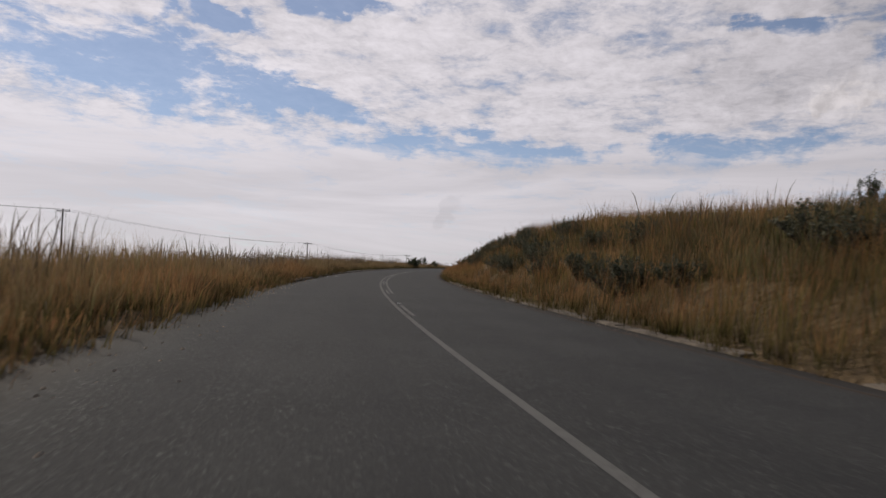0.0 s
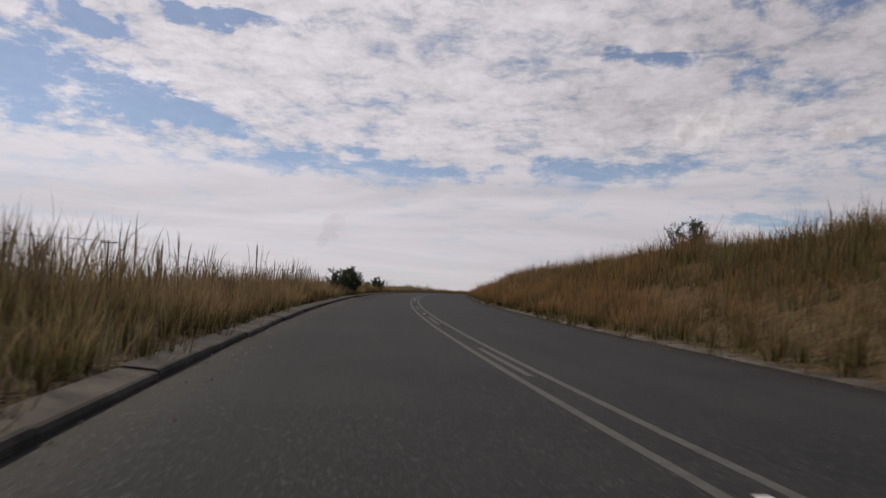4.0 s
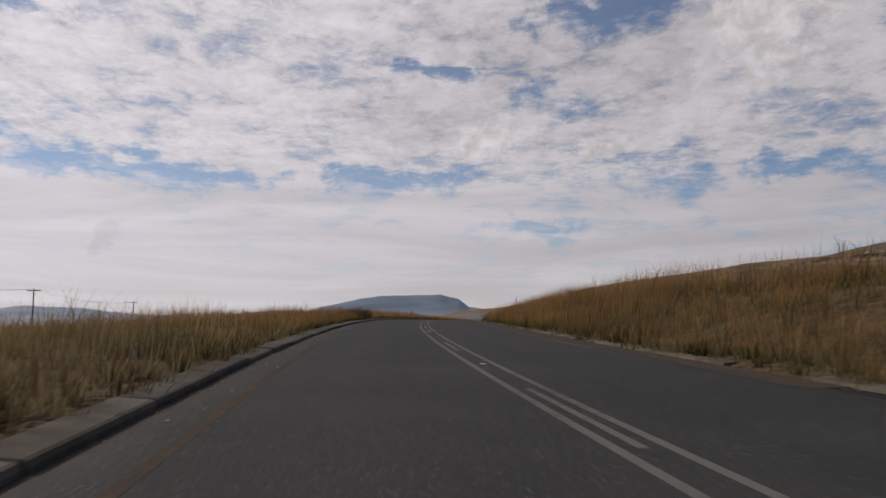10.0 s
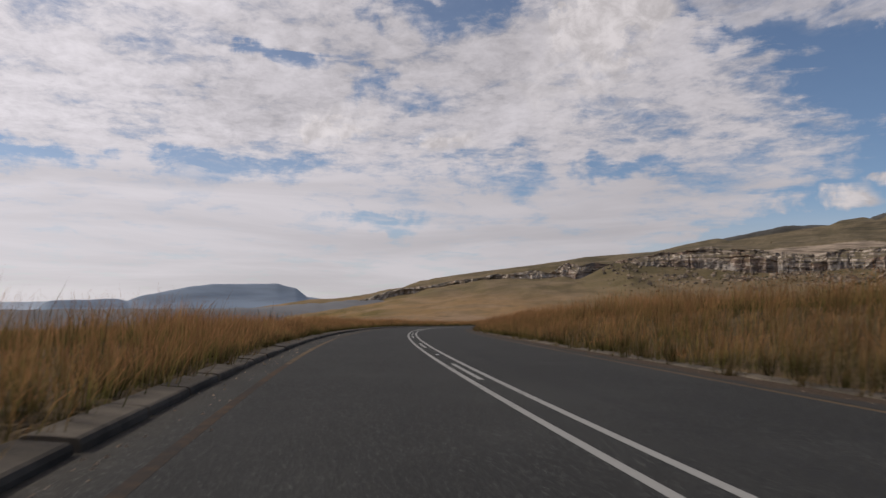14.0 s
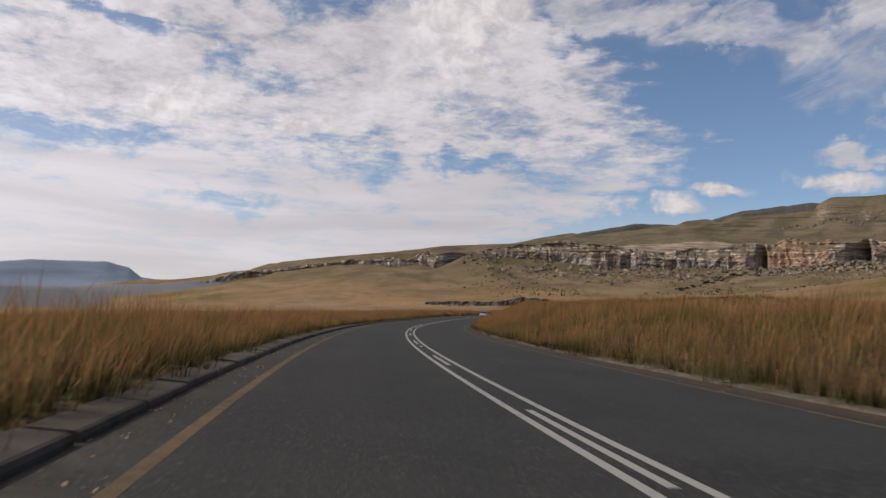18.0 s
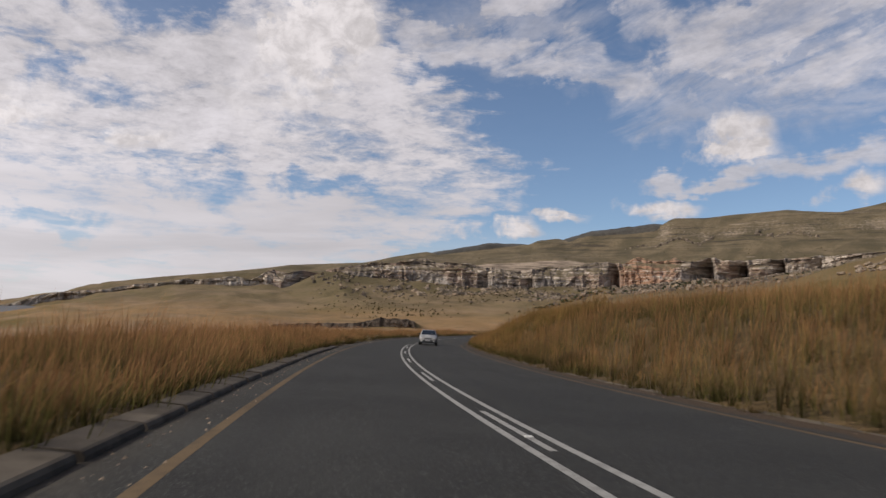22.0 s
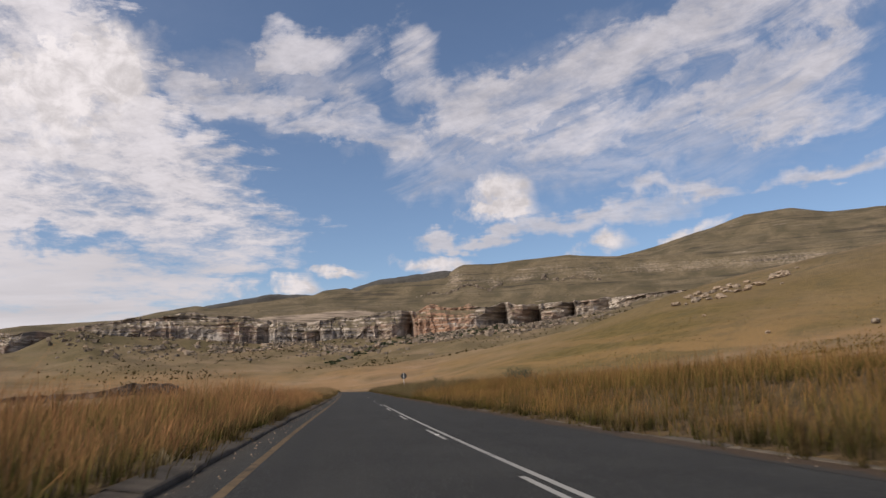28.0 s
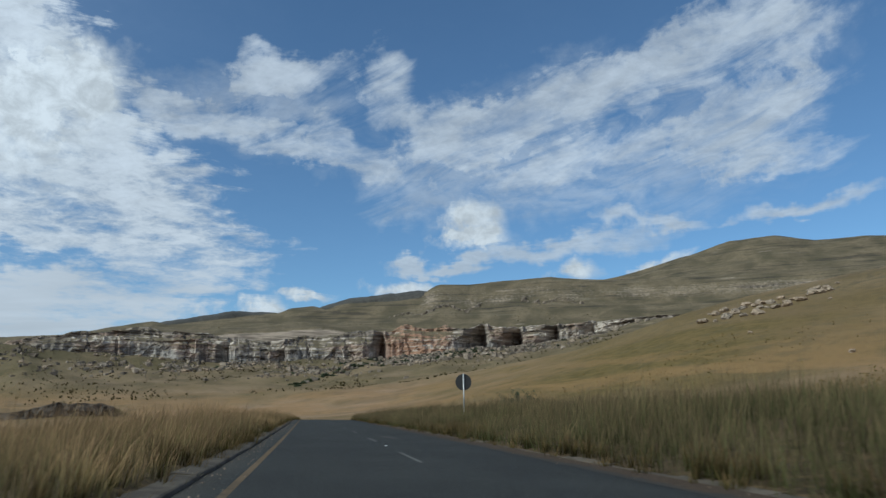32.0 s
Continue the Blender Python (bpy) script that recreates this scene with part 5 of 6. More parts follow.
def shrub_at(name, x, y, height, wide, seed, mat, label, leaves, group, size):
    s, lat, _ = nearest([x], [y])
    return build_shrub(name, float(s[0]), float(lat[0]), height, wide, seed, mat, label, leaves, group, size)


shrub_at("low_shrub", 221.1, 694.9, 2.0, 4.4, 61, M_LEAF, "dark low shrub on the slope near the road sign", 1800, "dark shrubs on the slope", 0.13)
shrub_at("low_shrub", 305.9, 773.0, 2.2, 4.5, 62, M_LEAF, "dark low shrub in the golden grass", 1200, "dark shrubs on the slope", 0.18)
shrub_at("low_shrub", 173.8, 648.8, 2.3, 5.0, 63, M_LEAF, "dark scrub standing in the roadside grass", 2500, "dark shrubs on the slope", 0.09)
shrub_at("low_shrub", 169.5, 645.0, 2.0, 4.0, 64, M_LEAF, "dark scrub standing in the roadside grass", 2000, "dark shrubs on the slope", 0.09)


# ---- bushes on the far slopes ----
def bush_mesh(seed):
    rng = np.random.default_rng(seed)
    n = 260
    d = rng.normal(0, 1, (n, 3))
    d /= np.linalg.norm(d, axis=1)[:, None]
    d[:, 2] = np.abs(d[:, 2]) * 0.8
    c = d * rng.uniform(0.35, 0.55, (n, 1)) * (1 + 0.3 * np.sin(d[:, :1] * 5 + seed))
    u, w = rng.normal(0, 0.09, (n, 3)), rng.normal(0, 0.07, (n, 3))
    v = np.stack([c - u, c + w, c + u, c - w], 1)
    ob = sheet("bush", v.reshape(-1, 3), np.arange(n * 4).reshape(-1, 4), M_LEAF, smooth_faces=False)
    me = ob.data
    bpy.data.objects.remove(ob)
    return me


BUSHES = [bush_mesh(k) for k in range(4)]


def far_bush(az, r, size, rnd):
    x, y = at_polar(az, r)
    ob = new("bush", BUSHES[rnd.randrange(4)])
    ob.matrix_world = Matrix.LocRotScale((x, y, float(land(np.array([x]), np.array([y]))[0]) - 0.05 * size), Euler((0, 0, rnd.uniform(0, 6))), (size * rnd.uniform(0.9, 1.5), size * rnd.uniform(0.9, 1.4), size))
    tagged(ob, "dark round bush on the slope below the cliff", "bush", "bushes below the cliff")


far_rnd = random.Random(31)
for k in range(26):          # a line of bushes down a gully
    t = k / 25
    far_bush(46.8 + 4.6 * t + far_rnd.gauss(0, 0.25), 1130 + 190 * t + far_rnd.gauss(0, 8), far_rnd.uniform(4, 8.5), far_rnd)
for k in range(236):
    az = far_rnd.choice((far_rnd.gauss(55.5, 2.4), far_rnd.gauss(57, 2.2), far_rnd.gauss(57, 2.2), far_rnd.uniform(40, 68)))
    far_bush(az, far_rnd.uniform(1265, 1415), far_rnd.uniform(3.0, 6.5), far_rnd)
for k in range(34):          # along the ledge above the cliff
    far_bush(far_rnd.uniform(33, 70), far_rnd.uniform(1485, 1580), far_rnd.uniform(2.0, 4.5), far_rnd)


# ---- poles and wires ----
def build_pole(x, y, top):
    z = float(land(np.array([x]), np.array([y]))[0])
    h = top - z
    pole = new("utility_pole")
    pole.matrix_world = pose(x, y, z - 0.05)
    part("post", tube_bm([(0, 0, 0), (0.03, 0, h * 0.5), (0, 0, h)], [0.16, 0.13, 0.10], 10), M_POLE, pole)
    turn = Matrix.Rotation(radians(9), 4, "Z")
    part("crossarm", box_bm(2.3, 0.11, 0.14, (0, 0.1, h - 0.35), 0.015), M_POLE, pole, place=turn)
    for sx in (-1, 1):
        part("brace", tube_bm([(sx * 0.02, 0.12, h - 1.1), (sx * 0.65, 0.12, h - 0.42)], [0.022, 0.022], 6), M_STEEL, pole, place=turn)
    for px in (-1.05, 0.0, 1.05):
        part("insulator", tube_bm([(px, 0.1, h - 0.29), (px, 0.1, h - 0.22), (px, 0.1, h - 0.16), (px, 0.1, h - 0.10)], [0.025, 0.06, 0.045, 0.02], 8), M_SIGN, pole, place=turn)
    tagged(pole, "weathered timber power pole with a crossarm standing in the field", "power pole", "power poles along the road")
    return [turn @ Vector((px, 0.1, h - 0.1)) + Vector((x, y, z - 0.05)) for px in (-1.05, 0.0, 1.05)]


POLES = [(-70.8, -11, 7.6), (-86, 79.3, 8.8), (-100.6, 169, 9.6), (-115.2, 264, 10.8), (-131.5, 356.8, 10.9), (-147.4, 450, 10.6)]
heads = [build_pole(*p) for p in POLES]
for a, b in zip(heads, heads[1:]):
    for p, q in zip(a, b):
        pts = [p.lerp(q, k / 12) - Vector((0, 0, 1.3 * 4 * (k / 12) * (1 - k / 12))) for k in range(13)]
        wire = part("power_line", tube_bm(pts, [0.012] * 13, 4), M_SIGN)
        tagged(wire, "thin dark overhead power line between two poles", "power line", "power lines")


# ---- road sign, seen from behind ----
def build_sign():
    x, y = 204.3, 691.1
    z = float(land(np.array([x]), np.array([y]))[0])
    sign = new("road_sign")
    sign.matrix_world = pose(x, y, z - 0.1, 0, 0, -53)
    part("post", tube_bm([(0, 0, 0), (0, 0, 6.22 - z)], [0.055, 0.05], 10), M_STEEL, sign, "grey steel post")
    bm = bmesh.new()
    bmesh.ops.create_cone(bm, cap_ends=True, segments=40, radius1=0.6, radius2=0.6, depth=0.02)
    bmesh.ops.bevel(bm, geom=[e for e in bm.edges if len(e.link_faces) == 2 and abs(e.calc_face_angle()) > 1], offset=0.005, segments=1, affect="EDGES")
    part("plate", bm, M_SIGN, sign, "dark back of a round plate", Matrix.Translation((0, 0.07, 5.60 - z)) @ Matrix.Rotation(radians(90), 4, "X"))
    for dz in (-0.2, 0.2):
        part("clamp", box_bm(0.16, 0.05, 0.04, (0, 0.045, 5.60 - z + dz), 0.006), M_STEEL, sign)
    tagged(sign, "round road sign seen from its dark back, on a steel post", "road sign")


build_sign()

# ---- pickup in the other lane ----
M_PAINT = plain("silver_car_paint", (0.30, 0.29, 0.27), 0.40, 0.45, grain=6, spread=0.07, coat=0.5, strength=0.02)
M_TRIM = plain("dark_grey_bumper_plastic", (0.045, 0.047, 0.050), 0.6, grain=50, spread=0.12)
M_TYRE_BLACK = plain("tyre_and_hollow_black", (0.018, 0.018, 0.018), 0.85, grain=60)
M_RIM = plain("alloy_rim", (0.50, 0.50, 0.49), 0.35, 0.85, grain=30, spread=0.08)
M_LAMP = plain("headlamp_glass", (0.55, 0.56, 0.56), 0.12, 0.2, grain=12, coat=1.0)
M_INDICATOR = plain("amber_lens", (0.45, 0.17, 0.03), 0.2, grain=12, coat=1.0)
M_GLASS = plain("dark_car_glass", (0.012, 0.014, 0.015), 0.06, 0.0, grain=4, specular=0.6, coat=0.6, strength=0.0)
M_PLATE = plain("number_plate_white", (0.55, 0.55, 0.52), 0.5)
M_BONNET_PATCH = plain("pale_bonnet_paint", (0.50, 0.49, 0.46), 0.6, 0.1, grain=8)


def loft(sections, cap=True, smooth_it=True):
    """A skin over closed sections of the same number of points."""
    bm = bmesh.new()
    rings = [[bm.verts.new(p) for p in sec] for sec in sections]
    n = len(rings[0])
    for a, b in zip(rings, rings[1:]):
        for k in range(n):
            bm.faces.new((a[k], a[(k + 1) % n], b[(k + 1) % n], b[k]))
    if cap:
        bm.faces.new(rings[0])
        bm.faces.new(rings[-1])
    bmesh.ops.recalc_face_normals(bm, faces=bm.faces[:])
    for f in bm.faces:
        f.smooth = smooth_it
    return bm


def body_section(x, hw, zb, zt, crown=0.03):
    half = [(hw * 0.90, zb), (hw * 0.985, zb + 0.07), (hw * 1.0, zb + 0.30 * (zt - zb)), (hw * 1.0, zb + 0.62 * (zt - zb)), (hw * 0.975, zt - 0.10), (hw * 0.93, zt - 0.035),
            (hw * 0.80, zt), (hw * 0.4, zt + crown)]
    return [(x, y, z) for y, z in half] + [(x, -y, z) for y, z in reversed(half)]


def panel(corners, out, thick=0.012):
    """A pane from four corners, lifted outwards."""
    c = [Vector(p) for p in corners]
    n = (c[1] - c[0]).cross(c[3] - c[0]).normalized()
    if n.dot(Vector(out)) < 0:
        n = -n
    mid = sum(c, Vector()) / 4
    bm = bmesh.new()
    a = [bm.verts.new(p + n * 0.004 + n * thick * 0.0) for p in c]
    b = [bm.verts.new(mid + (p - mid) * 0.97 + n * (0.004 + thick)) for p in c]
    bm.faces.new(b)
    for k in range(4):
        bm.faces.new((a[k], a[(k + 1) % 4], b[(k + 1) % 4], b[k]))
    bmesh.ops.recalc_face_normals(bm, faces=bm.faces[:])
    return bm


def disc_bm(profile, sides=28):
    """Turned round the y axis; profile: radius and y."""
    return loft([[(r * math.cos(k * math.tau / sides), y, r * math.sin(k * math.tau / sides)) for k in range(sides)] for r, y in profile])


def build_pickup(s, lat):
    x, y, z = (float(v) for v in on_road(s, lat))
    h = float(np.interp(s, LINE_S, LINE_H))
    car = new("pickup")
    # the nose, +x of the car, points against the driving direction
    car.matrix_world = Matrix.Translation((x, y, z)) @ Matrix.Rotation(h - math.pi / 2, 4, "Z") @ Matrix.Rotation(float(cross(s)), 4, "X")
    tagged(car, "silver single-cab pickup with alloy wheels, standing in the oncoming lane", "pickup")
    sec = [body_section(*q) for q in ((2.04, 0.60, 0.34, 0.60, 0.0), (2.00, 0.70, 0.27, 0.68, 0.01), (1.86, 0.775, 0.23, 0.755, 0.02), (1.55, 0.81, 0.22, 0.83), (1.10, 0.822, 0.22, 0.91),
                                     (0.72, 0.825, 0.22, 0.955), (0.0, 0.828, 0.22, 0.965), (-0.60, 0.828, 0.23, 0.97, 0.0), (-1.6, 0.825, 0.26, 0.975, 0.0), (-1.98, 0.815, 0.30, 0.97, 0.0), (-2.04, 0.79, 0.34, 0.94, 0.0))]
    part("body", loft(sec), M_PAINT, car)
    cab = [[(0.80, q, 0.94) for q in (-0.74, -0.3, 0.3, 0.74)], [(0.42, q, 1.19) for q in (-0.69, -0.3, 0.3, 0.69)], [(0.10, q, 1.385) for q in (-0.61, -0.3, 0.3, 0.61)],
           [(-0.10, q, 1.425) for q in (-0.57, -0.3, 0.3, 0.57)], [(-0.45, q, 1.425) for q in (-0.57, -0.3, 0.3, 0.57)], [(-0.60, q, 1.38) for q in (-0.60, -0.3, 0.3, 0.60)], [(-0.74, q, 0.95) for q in (-0.73, -0.3, 0.3, 0.73)]]
    bm = bmesh.new()
    rings = [[bm.verts.new(p) for p in row] for row in cab]
    low = [[bm.verts.new((row[0][0], sy * 0.775, 0.93)) for row in cab] for sy in (-1, 1)]
    for a, b in zip(rings, rings[1:]):
        for k in range(3):
            bm.faces.new((a[k], a[k + 1], b[k + 1], b[k]))
    for i in range(len(cab) - 1):
        bm.faces.new((rings[i][0], rings[i + 1][0], low[0][i + 1], low[0][i]))
        bm.faces.new((rings[i][3], low[1][i], low[1][i + 1], rings[i + 1][3]))
    bmesh.ops.recalc_face_normals(bm, faces=bm.faces[:])
    for f in bm.faces:
        f.smooth = True
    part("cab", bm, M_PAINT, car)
    part("windscreen", panel([(0.755, -0.68, 0.965), (0.755, 0.68, 0.965), (0.125, 0.575, 1.365), (0.125, -0.575, 1.365)], (1, 0, 1)), M_GLASS, car, "dark windscreen")
    part("rear_window", panel([(-0.735, -0.62, 1.0), (-0.735, 0.62, 1.0), (-0.62, 0.54, 1.35), (-0.62, -0.54, 1.35)], (-1, 0, 0.2)), M_GLASS, car)
    for sy in (-1, 1):
        part("side_window", panel([(0.60, sy * 0.762, 0.985), (0.08, sy * 0.625, 1.355), (-0.46, sy * 0.60, 1.375), (-0.56, sy * 0.755, 0.985)], (0, sy, 0.3)), M_GLASS, car, "dark side window")
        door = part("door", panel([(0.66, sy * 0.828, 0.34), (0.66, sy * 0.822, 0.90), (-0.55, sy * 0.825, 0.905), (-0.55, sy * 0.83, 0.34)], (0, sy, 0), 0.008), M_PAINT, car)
        part("door_handle", box_bm(0.16, 0.03, 0.035, (-0.40, sy * 0.85, 0.80), 0.008), M_TRIM, door)
        part("mirror", box_bm(0.10, 0.17, 0.12, (0.52, sy * 0.90, 1.02), 0.03), M_TRIM, car, "dark wing mirror")
        part("headlight", loft([[(2.005 - 0.16 * k, sy * (0.40 + 0.33 * u) , 0.555 + 0.10 * v + 0.05 * u) for u, v in ((0, 0), (0.55, -0.1), (1, 0.3), (1, 0.9), (0.5, 1.15), (0, 0.9))] for k in (0, 1.0)]), M_LAMP, car, "clear glass headlight")
        part("indicator", box_bm(0.10, 0.05, 0.05, (1.93, sy * 0.72, 0.60), 0.012), M_INDICATOR, car)
        part("fog_lamp", disc_bm(((0.001, 0.0), (0.055, 0.0), (0.06, 0.03)), 14), M_LAMP, car, place=Matrix.Translation((2.045, sy * 0.52, 0.36)) @ Matrix.Rotation(radians(90), 4, "Z"))
        for fx in (1.27, -1.25):
            # flat dark disc on the body's side stands for the shaded hollow
            part("arch_shade_disc", disc_bm(((0.001, 0.0), (0.345, 0.0), (0.36, -0.02 * sy))), M_TYRE_BLACK, car, "dark disc in place of the shaded wheel arch", Matrix.Translation((fx, sy * 0.833, 0.33)))
            wheel = new("wheel")
            wheel.parent = car
            wheel.matrix_local = Matrix.Translation((fx, sy * 0.74, 0.295))
            out = 1 if sy > 0 else -1
            part("tyre", disc_bm(((0.20, 0.115 * out), (0.255, 0.125 * out), (0.285, 0.105 * out), (0.295, 0.05 * out), (0.295, -0.06 * out), (0.27, -0.10 * out), (0.20, -0.10 * out))), M_TYRE_BLACK, wheel)
            rim = part("rim", disc_bm(((0.20, 0.112 * out), (0.188, 0.118 * out), (0.175, 0.085 * out), (0.03, 0.07 * out))), M_RIM, wheel, "light alloy rim")
            for k in range(6):
                a = k * math.tau / 6
                c, q = math.cos(a), math.sin(a)
                part("spoke", tube_bm([(0.03 * c, 0.10 * out, 0.03 * q), (0.11 * c, 0.108 * out, 0.11 * q), (0.185 * c, 0.10 * out, 0.185 * q)], [0.030, 0.022, 0.026], 6), M_RIM, wheel)
    part("bumper", loft([[(2.055 - 0.10 * abs(t) ** 3 - 0.06 * k, 0.79 * t, zz) for k, zz in ((0.6, 0.235), (0, 0.27), (-0.25, 0.38), (0, 0.50), (0.6, 0.53), (3, 0.53), (3, 0.235))] for t in (-1, -0.9, -0.6, -0.2, 0.2, 0.6, 0.9, 1)]), M_TRIM, car, "dark plastic front bumper")
    part("grille", box_bm(0.05, 0.72, 0.10, (2.03, 0, 0.60), 0.02), M_TRIM, car, "dark oval grille")
    for dz in (-0.025, 0.0, 0.025):
        part("grille_bar", box_bm(0.012, 0.66, 0.008, (2.06, 0, 0.60 + dz), 0.003), M_TYRE_BLACK, car)
    plate = part("number_plate", box_bm(0.012, 0.46, 0.11, (2.085, 0.0, 0.44), 0.004), M_PLATE, car, "white number plate")
    for k in range(6):
        part("dark_bar", box_bm(0.004, 0.045, 0.06, (2.094, -0.17 + 0.068 * k, 0.44), 0.001), M_TRIM, plate)
    part("bonnet_patch", panel([(1.78, -0.30, 0.805), (1.78, 0.18, 0.805), (1.45, 0.20, 0.885), (1.45, -0.32, 0.885)], (0, 0, 1), 0.003), M_BONNET_PATCH, car, "pale patch on the bonnet")
    # no hollow here: a dark slab on top stands for the bed's shade
    part("bed_shade_slab", box_bm(1.20, 1.40, 0.02, (-1.36, 0, 0.975), 0.004), M_TYRE_BLACK, car, "dark slab in place of the shaded inside of the load bed")
    for sy in (-1, 1):
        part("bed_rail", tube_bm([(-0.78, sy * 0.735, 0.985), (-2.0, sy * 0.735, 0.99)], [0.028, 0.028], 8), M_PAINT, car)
        part("wiper", tube_bm([(0.76, sy * 0.1 - 0.2, 0.985), (0.72, sy * 0.1 + 0.25, 1.02)], [0.008, 0.006], 5), M_TRIM, car)
    return car


build_pickup(588.6, 3.75)

# ---- grass ----
def growth(s, side):
    """How tall the grass stands along the way, on each side."""
    if side < 0:
        return np.interp(s, (0, 55, 75, 150, 185, 300, 340, 500, 560, 900), (0.88, 0.9, 1.1, 1.05, 0.74, 0.76, 0.86, 0.86, 1.0, 0.95))
    return np.interp(s, (0, 250, 320, 900), (0.95, 1.0, 0.95, 0.95))


def build_grass(name, count, s_range, lat_lo, lat_hi, side, tall, width, seed, spread=0.16, per=11, mat=None, label="", keep=None, mid=0.62, fat=1.0, base=0.9, far=False):
    """Tussocks of bent blades with seed heads; each blade is a tapering strip."""
    rng = np.random.default_rng(seed)
    n = count // per
    s = rng.uniform(*s_range, n)
    u = rng.random(n) ** 1.25
    lat = (lat_lo + (lat_hi - lat_lo) * u) * side
    if side > 0:
        lat = lat + right_edge(s) + 0.22
    else:
        lat = lat + LEFT_EDGE + 0.1
    if keep is not None:
        k = keep(s, lat, rng)
        s, lat = s[k], lat[k]
        n = len(s)
    cx, cy, _ = on_road(s, lat)
    big = 0.72 + 0.34 * fbm(cx / 4.0, cy / 5.0, seed, 3) + rng.normal(0, 0.14, n)
    edge = np.minimum(1.0, 0.62 + np.abs(lat - np.where(side > 0, right_edge(s), LEFT_EDGE)) * 0.32)
    big = np.clip(big * edge * growth(s, side), 0.22, 1.5)
    idx = np.repeat(np.arange(n), per)
    m = len(idx)
    turn = rng.uniform(0, 2 * np.pi, m)
    out = np.abs(rng.normal(0, spread, m))
    x, y = cx[idx] + np.cos(turn) * out, cy[idx] + np.sin(turn) * out
    z = land(cx, cy)[idx] - 0.03
    h = tall * big[idx] * rng.uniform(0.55, 1.18, m)
    lean = h * (0.13 + 0.42 * rng.random(m)) * np.clip(out / spread, 0.3, 1.4)
    wind = 0.10 * h
    dx, dy = np.cos(turn) * lean + wind * 0.8, np.sin(turn) * lean - wind * 0.5
    # blade's width lies across its own direction
    w = width * rng.uniform(0.6, 1.3, m)
    face = turn + rng.normal(0, 0.9, m)
    wx, wy = -np.sin(face) * w / 2, np.cos(face) * w / 2
    tip = np.stack([x + dx, y + dy, z + h], -1)
    left, right = np.stack([x - wx * base, y - wy * base, z], -1), np.stack([x + wx * base, y + wy * base, z], -1)
    if far:
        v = np.stack([left, right, tip], 1).astype(np.float32)
        tri = np.arange(m * 3).reshape(-1, 3)
        vv = np.tile(np.array([0, 0, 1.0], np.float32), m)
    else:
        bend = mid ** 2
        at_mid = np.stack([x + dx * bend, y + dy * bend, z + h * mid], -1)
        side_way = np.stack([wx * fat, wy * fat, wx * 0], -1)
        v = np.stack([left, right, at_mid + side_way, at_mid - side_way, tip], 1).astype(np.float32)
        o = (np.arange(m) * 5)[:, None]
        tri = np.concatenate([o + [0, 1, 2], o + [0, 2, 3], o + [3, 2, 4]], 1).reshape(-1, 3)
        vv = np.tile(np.array([0, 0, mid, mid, 1.0], np.float32), m)
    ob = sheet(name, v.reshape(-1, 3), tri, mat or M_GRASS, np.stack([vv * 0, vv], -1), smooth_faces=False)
    return tagged(ob, label or "tall dry reddish veld grass with seed heads along the road", "grass", kind="stuff")


def rushes(s, lat, rng):
    """Tall stems stand in loose stands, thick in the first third of the road."""
    x, y, _ = on_road(s, lat)
    likely = np.where(lat < 0, np.interp(s, (0, 140, 165, 255, 275), (0.35, 0.35, -0.5, -0.5, -0.9)), np.interp(s, (0, 140, 160, 255, 275), (-0.9, -0.9, -0.15, -0.15, -0.9)))
    stand = fbm(x / 11.0, y / 11.0, 77, 2) + likely
    return stand > rng.normal(0.1, 0.2, len(s))


# first entry is paler: hazy glare on that stretch put into its colour
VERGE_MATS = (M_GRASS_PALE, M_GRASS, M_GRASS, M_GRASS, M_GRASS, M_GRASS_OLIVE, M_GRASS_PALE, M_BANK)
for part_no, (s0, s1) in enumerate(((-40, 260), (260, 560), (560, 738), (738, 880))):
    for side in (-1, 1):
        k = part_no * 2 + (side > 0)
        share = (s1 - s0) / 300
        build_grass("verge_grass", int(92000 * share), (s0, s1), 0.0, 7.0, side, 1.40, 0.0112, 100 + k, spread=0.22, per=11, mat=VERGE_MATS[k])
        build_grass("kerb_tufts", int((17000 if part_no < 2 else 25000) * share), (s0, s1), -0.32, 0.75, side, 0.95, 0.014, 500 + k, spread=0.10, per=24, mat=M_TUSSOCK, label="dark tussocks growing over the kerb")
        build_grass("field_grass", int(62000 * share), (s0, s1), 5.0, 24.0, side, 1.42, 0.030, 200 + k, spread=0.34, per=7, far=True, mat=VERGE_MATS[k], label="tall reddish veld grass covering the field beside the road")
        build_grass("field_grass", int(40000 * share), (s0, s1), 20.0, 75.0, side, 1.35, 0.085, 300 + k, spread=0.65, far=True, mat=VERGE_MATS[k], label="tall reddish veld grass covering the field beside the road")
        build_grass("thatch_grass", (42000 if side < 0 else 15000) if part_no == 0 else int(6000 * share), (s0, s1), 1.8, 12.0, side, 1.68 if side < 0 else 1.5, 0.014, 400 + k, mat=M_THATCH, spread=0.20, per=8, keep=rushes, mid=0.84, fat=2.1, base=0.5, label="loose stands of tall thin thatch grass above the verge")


build_grass("kerb_tufts", 12000, (-12, 72), -0.55, 0.7, -1, 0.9, 0.014, 520, spread=0.13, per=24, mat=M_TUSSOCK, label="dark tussocks growing over the broken edge of the tar")
build_grass("verge_grass", 16000, (-12, 60), -0.35, 1.5, -1, 1.1, 0.011, 521, spread=0.2, per=9)
build_grass("verge_grass", 34000, (300, 700), -0.12, 1.1, -1, 1.25, 0.012, 523, spread=0.16, per=14)
build_grass("bank_grass", 60000, (-12, 150), 3.2, 14.0, 1, 1.15, 0.022, 522, spread=0.26, per=9, mat=M_BANK, label="grey-green and brown grass thick on the steep bank")
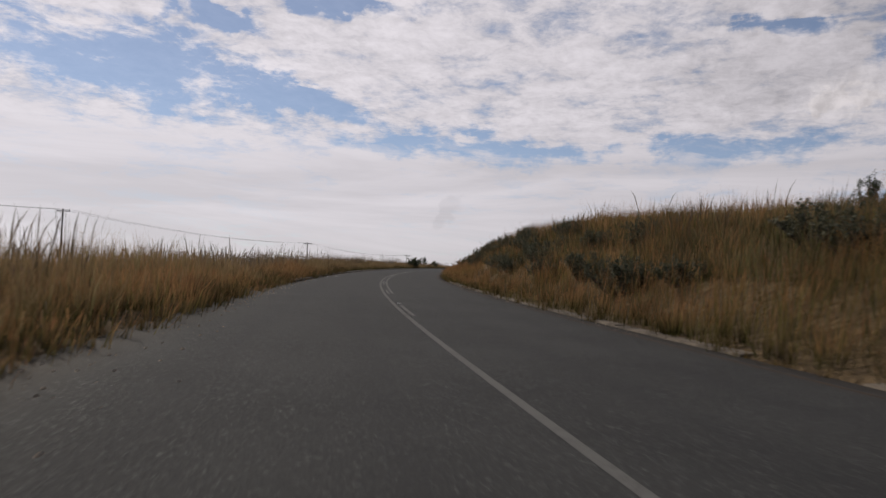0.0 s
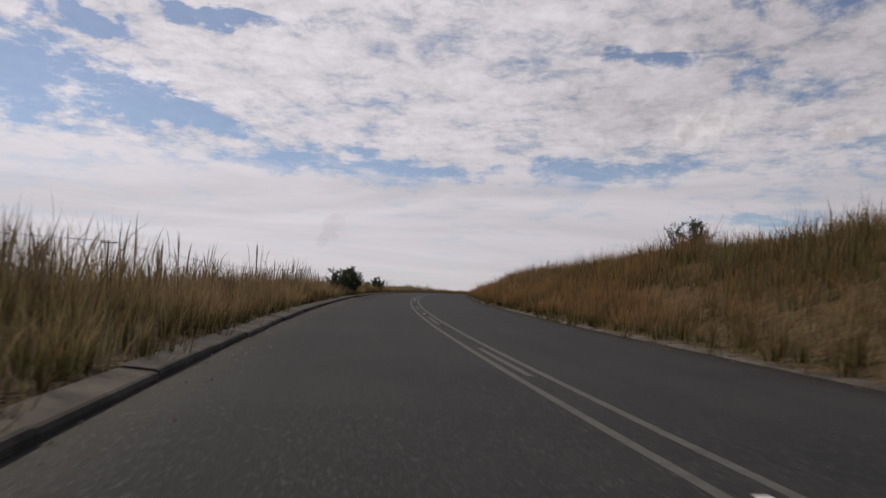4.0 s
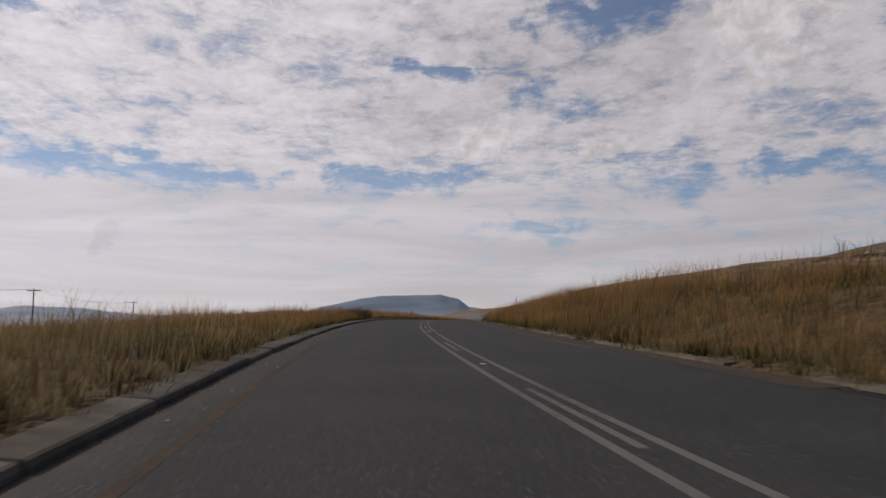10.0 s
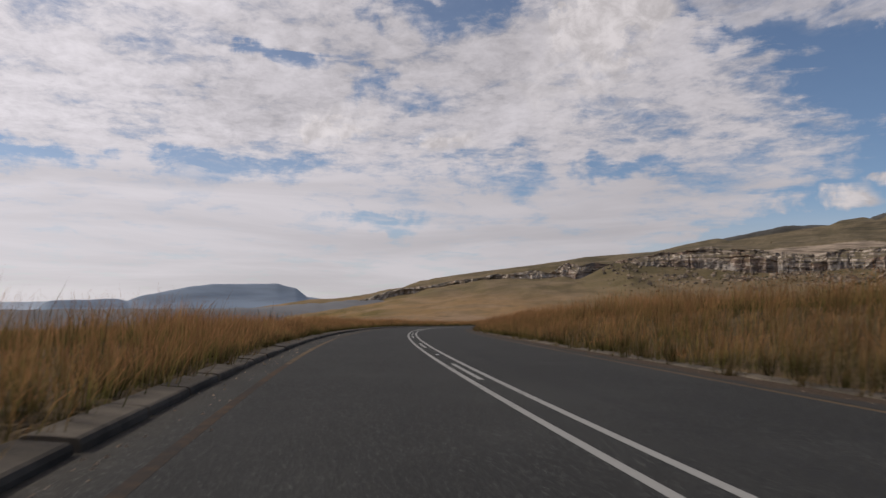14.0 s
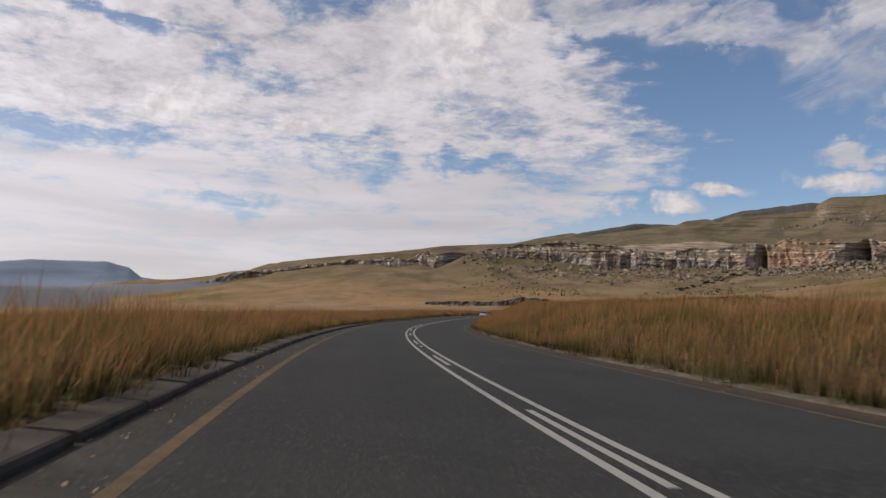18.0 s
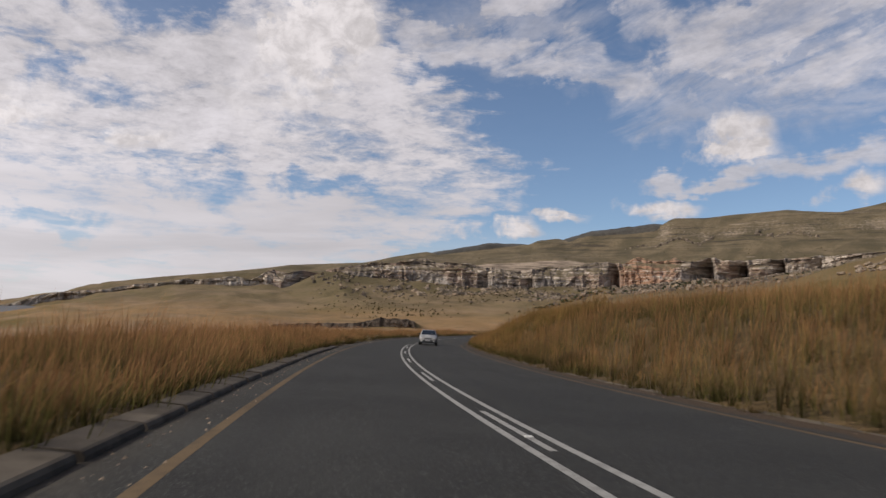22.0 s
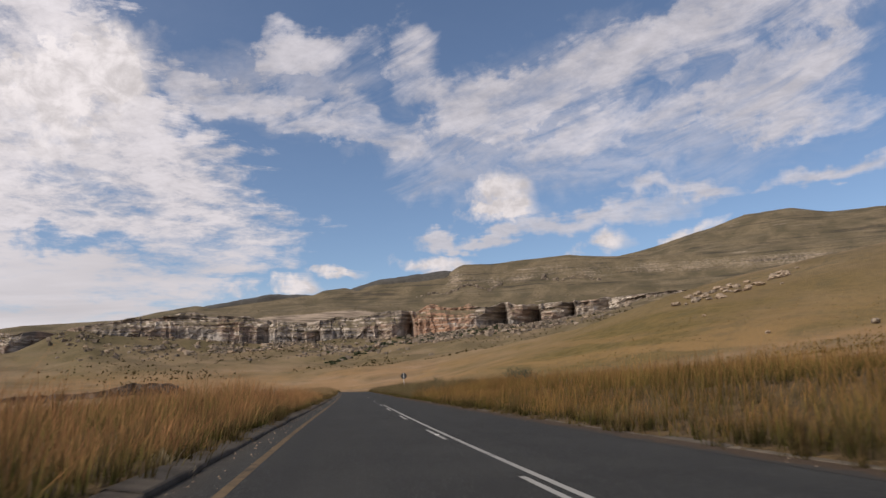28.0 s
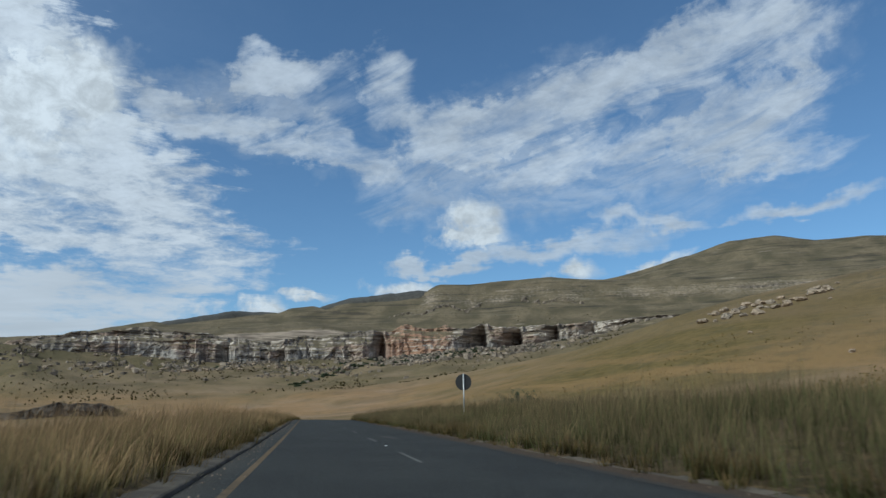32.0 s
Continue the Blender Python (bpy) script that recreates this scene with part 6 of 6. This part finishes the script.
# pale feathery tufts that root in the broken kerb, and low weeds on it
tuft_rnd = random.Random(77)
for k in range(46):
    s = (590.5, 592.6, 594.8, 598.3, 599.1, 602.0, 604.6, 609.0)[k] if k < 8 else 566 + 6.4 * (k - 8) + tuft_rnd.uniform(-2.5, 2.5)
    side = -1
    tuft = build_grass("grass_tuft", 150, (s - 0.12, s + 0.12), -0.42, -0.08, side, tuft_rnd.uniform(0.55, 0.85), 0.012, 900 + k, spread=0.09, per=50,
                       mat=M_PALE_TUFT if k < 8 or k % 3 == 0 else M_TUSSOCK)
    tagged(tuft, "pale feathery tuft of dry grass in the broken kerb" if k < 8 or k % 3 == 0 else "dark tuft of grass growing over the broken kerb", "grass tuft", "tufts in the kerb", kind="thing")
for k in range(34):
    s = 262 + 8.9 * k + tuft_rnd.uniform(-3, 3)
    tuft = build_grass("grass_tuft", 120, (s - 0.1, s + 0.1), -0.38, -0.15, 1, tuft_rnd.uniform(0.4, 0.75), 0.013, 960 + k, spread=0.08, per=40, mat=M_TUSSOCK)
    tagged(tuft, "dark tuft of grass growing in front of the kerb", "grass tuft", "tufts in the kerb", kind="thing")


def far_tussocks(name, count, az, r, size, mat, seed, label, patchy=0.0):
    """Clumps of coarse grass scattered over a slope, each a fan of five blades."""
    rng = np.random.default_rng(seed)
    a, d = np.radians(rng.uniform(*az, count)), np.sqrt(rng.uniform(r[0] ** 2, r[1] ** 2, count))
    x, y = CENTRE[0] + np.sin(a) * d, CENTRE[1] + np.cos(a) * d
    keep = fbm(x / 70, y / 70, seed, 3) + rng.normal(0, 0.3, count) > patchy
    span = np.degrees(a) - az[0]
    keep &= rng.random(count) < smooth(0, 12, span) * smooth(0, 12, az[1] - az[0] - span) * (1 - smooth(r[1] * 0.55, r[1], d))
    x, y = x[keep], y[keep]
    _, _, away = nearest(x, y)
    x, y = x[away > 45], y[away > 45]
    n = len(x)
    z = land(x, y)
    big = size * rng.uniform(0.5, 1.5, n)
    blades = []
    for k in range(5):
        t = rng.uniform(0, 6.28, n)
        foot = np.stack([x + np.cos(t) * big * 0.25, y + np.sin(t) * big * 0.25, z - 0.1], -1)
        wide = np.stack([-np.sin(t) * big * 0.28, np.cos(t) * big * 0.28, 0 * t], -1)
        tip = np.stack([x + np.cos(t) * big * 0.65, y + np.sin(t) * big * 0.65, z + big * rng.uniform(0.5, 1.0, n)], -1)
        blades.append(np.stack([foot - wide, foot + wide, tip], 1))
    v = np.concatenate(blades)
    vv = np.tile(np.array([0.1, 0.1, 0.8], np.float32), len(v))
    ob = sheet(name, v.reshape(-1, 3), np.arange(len(v) * 3).reshape(-1, 3), mat, np.stack([vv * 0, vv], -1), smooth_faces=False)
    tagged(ob, label, "grass", kind="stuff")


far_tussocks("slope_tussocks", 26000, (40, 110), (90, 560), 0.6, M_GRASS_OLIVE, 301, "coarse golden tussocks on the slope beside the road")
far_tussocks("slope_scrub", 14000, (24, 78), (1000, 1800), 2.2, M_TUSSOCK, 303, "dark low scrub scattered over the slope below the cliff", 0.2)


# ---- grit at the edge of the tar ----
def build_grit():
    rng = np.random.default_rng(9)
    n = 5200
    s = np.concatenate([rng.uniform(-10, 45, n // 8), rng.uniform(45, 820, n - n // 8)])
    lat = np.where(rng.random(n) < 0.6, -1.95 + np.abs(rng.normal(0, 0.28, n)), right_edge(s) - np.abs(rng.normal(0, 0.3, n)))
    lat = np.where(s < 15, -2.5 + np.abs(rng.normal(0, 0.7, n)), lat)
    x, y, z = on_road(s, lat)
    size = rng.uniform(0.008, 0.028, n)
    v = np.array([[1, 0, 0], [-0.5, 0.86, 0], [-0.5, -0.86, 0], [0.1, 0.05, 0.9]])
    turn = rng.uniform(0, 6.28, n)
    c, q = np.cos(turn)[:, None], np.sin(turn)[:, None]
    px, py = v[:, 0] * c - v[:, 1] * q, v[:, 0] * q + v[:, 1] * c
    vv = np.stack([x[:, None] + px * size[:, None], y[:, None] + py * size[:, None], z[:, None] + 0.001 + v[:, 2] * size[:, None] + px * 0], -1)
    o = (np.arange(n) * 4)[:, None]
    f = np.concatenate([o + [0, 1, 3], o + [1, 2, 3], o + [2, 0, 3]], 1).reshape(-1, 3)
    ob = sheet("grit", vv.reshape(-1, 3), f, M_BOULDER, smooth_faces=False)
    tagged(ob, "loose grit and pebbles along the edges of the tar", "grit", kind="stuff")


build_grit()
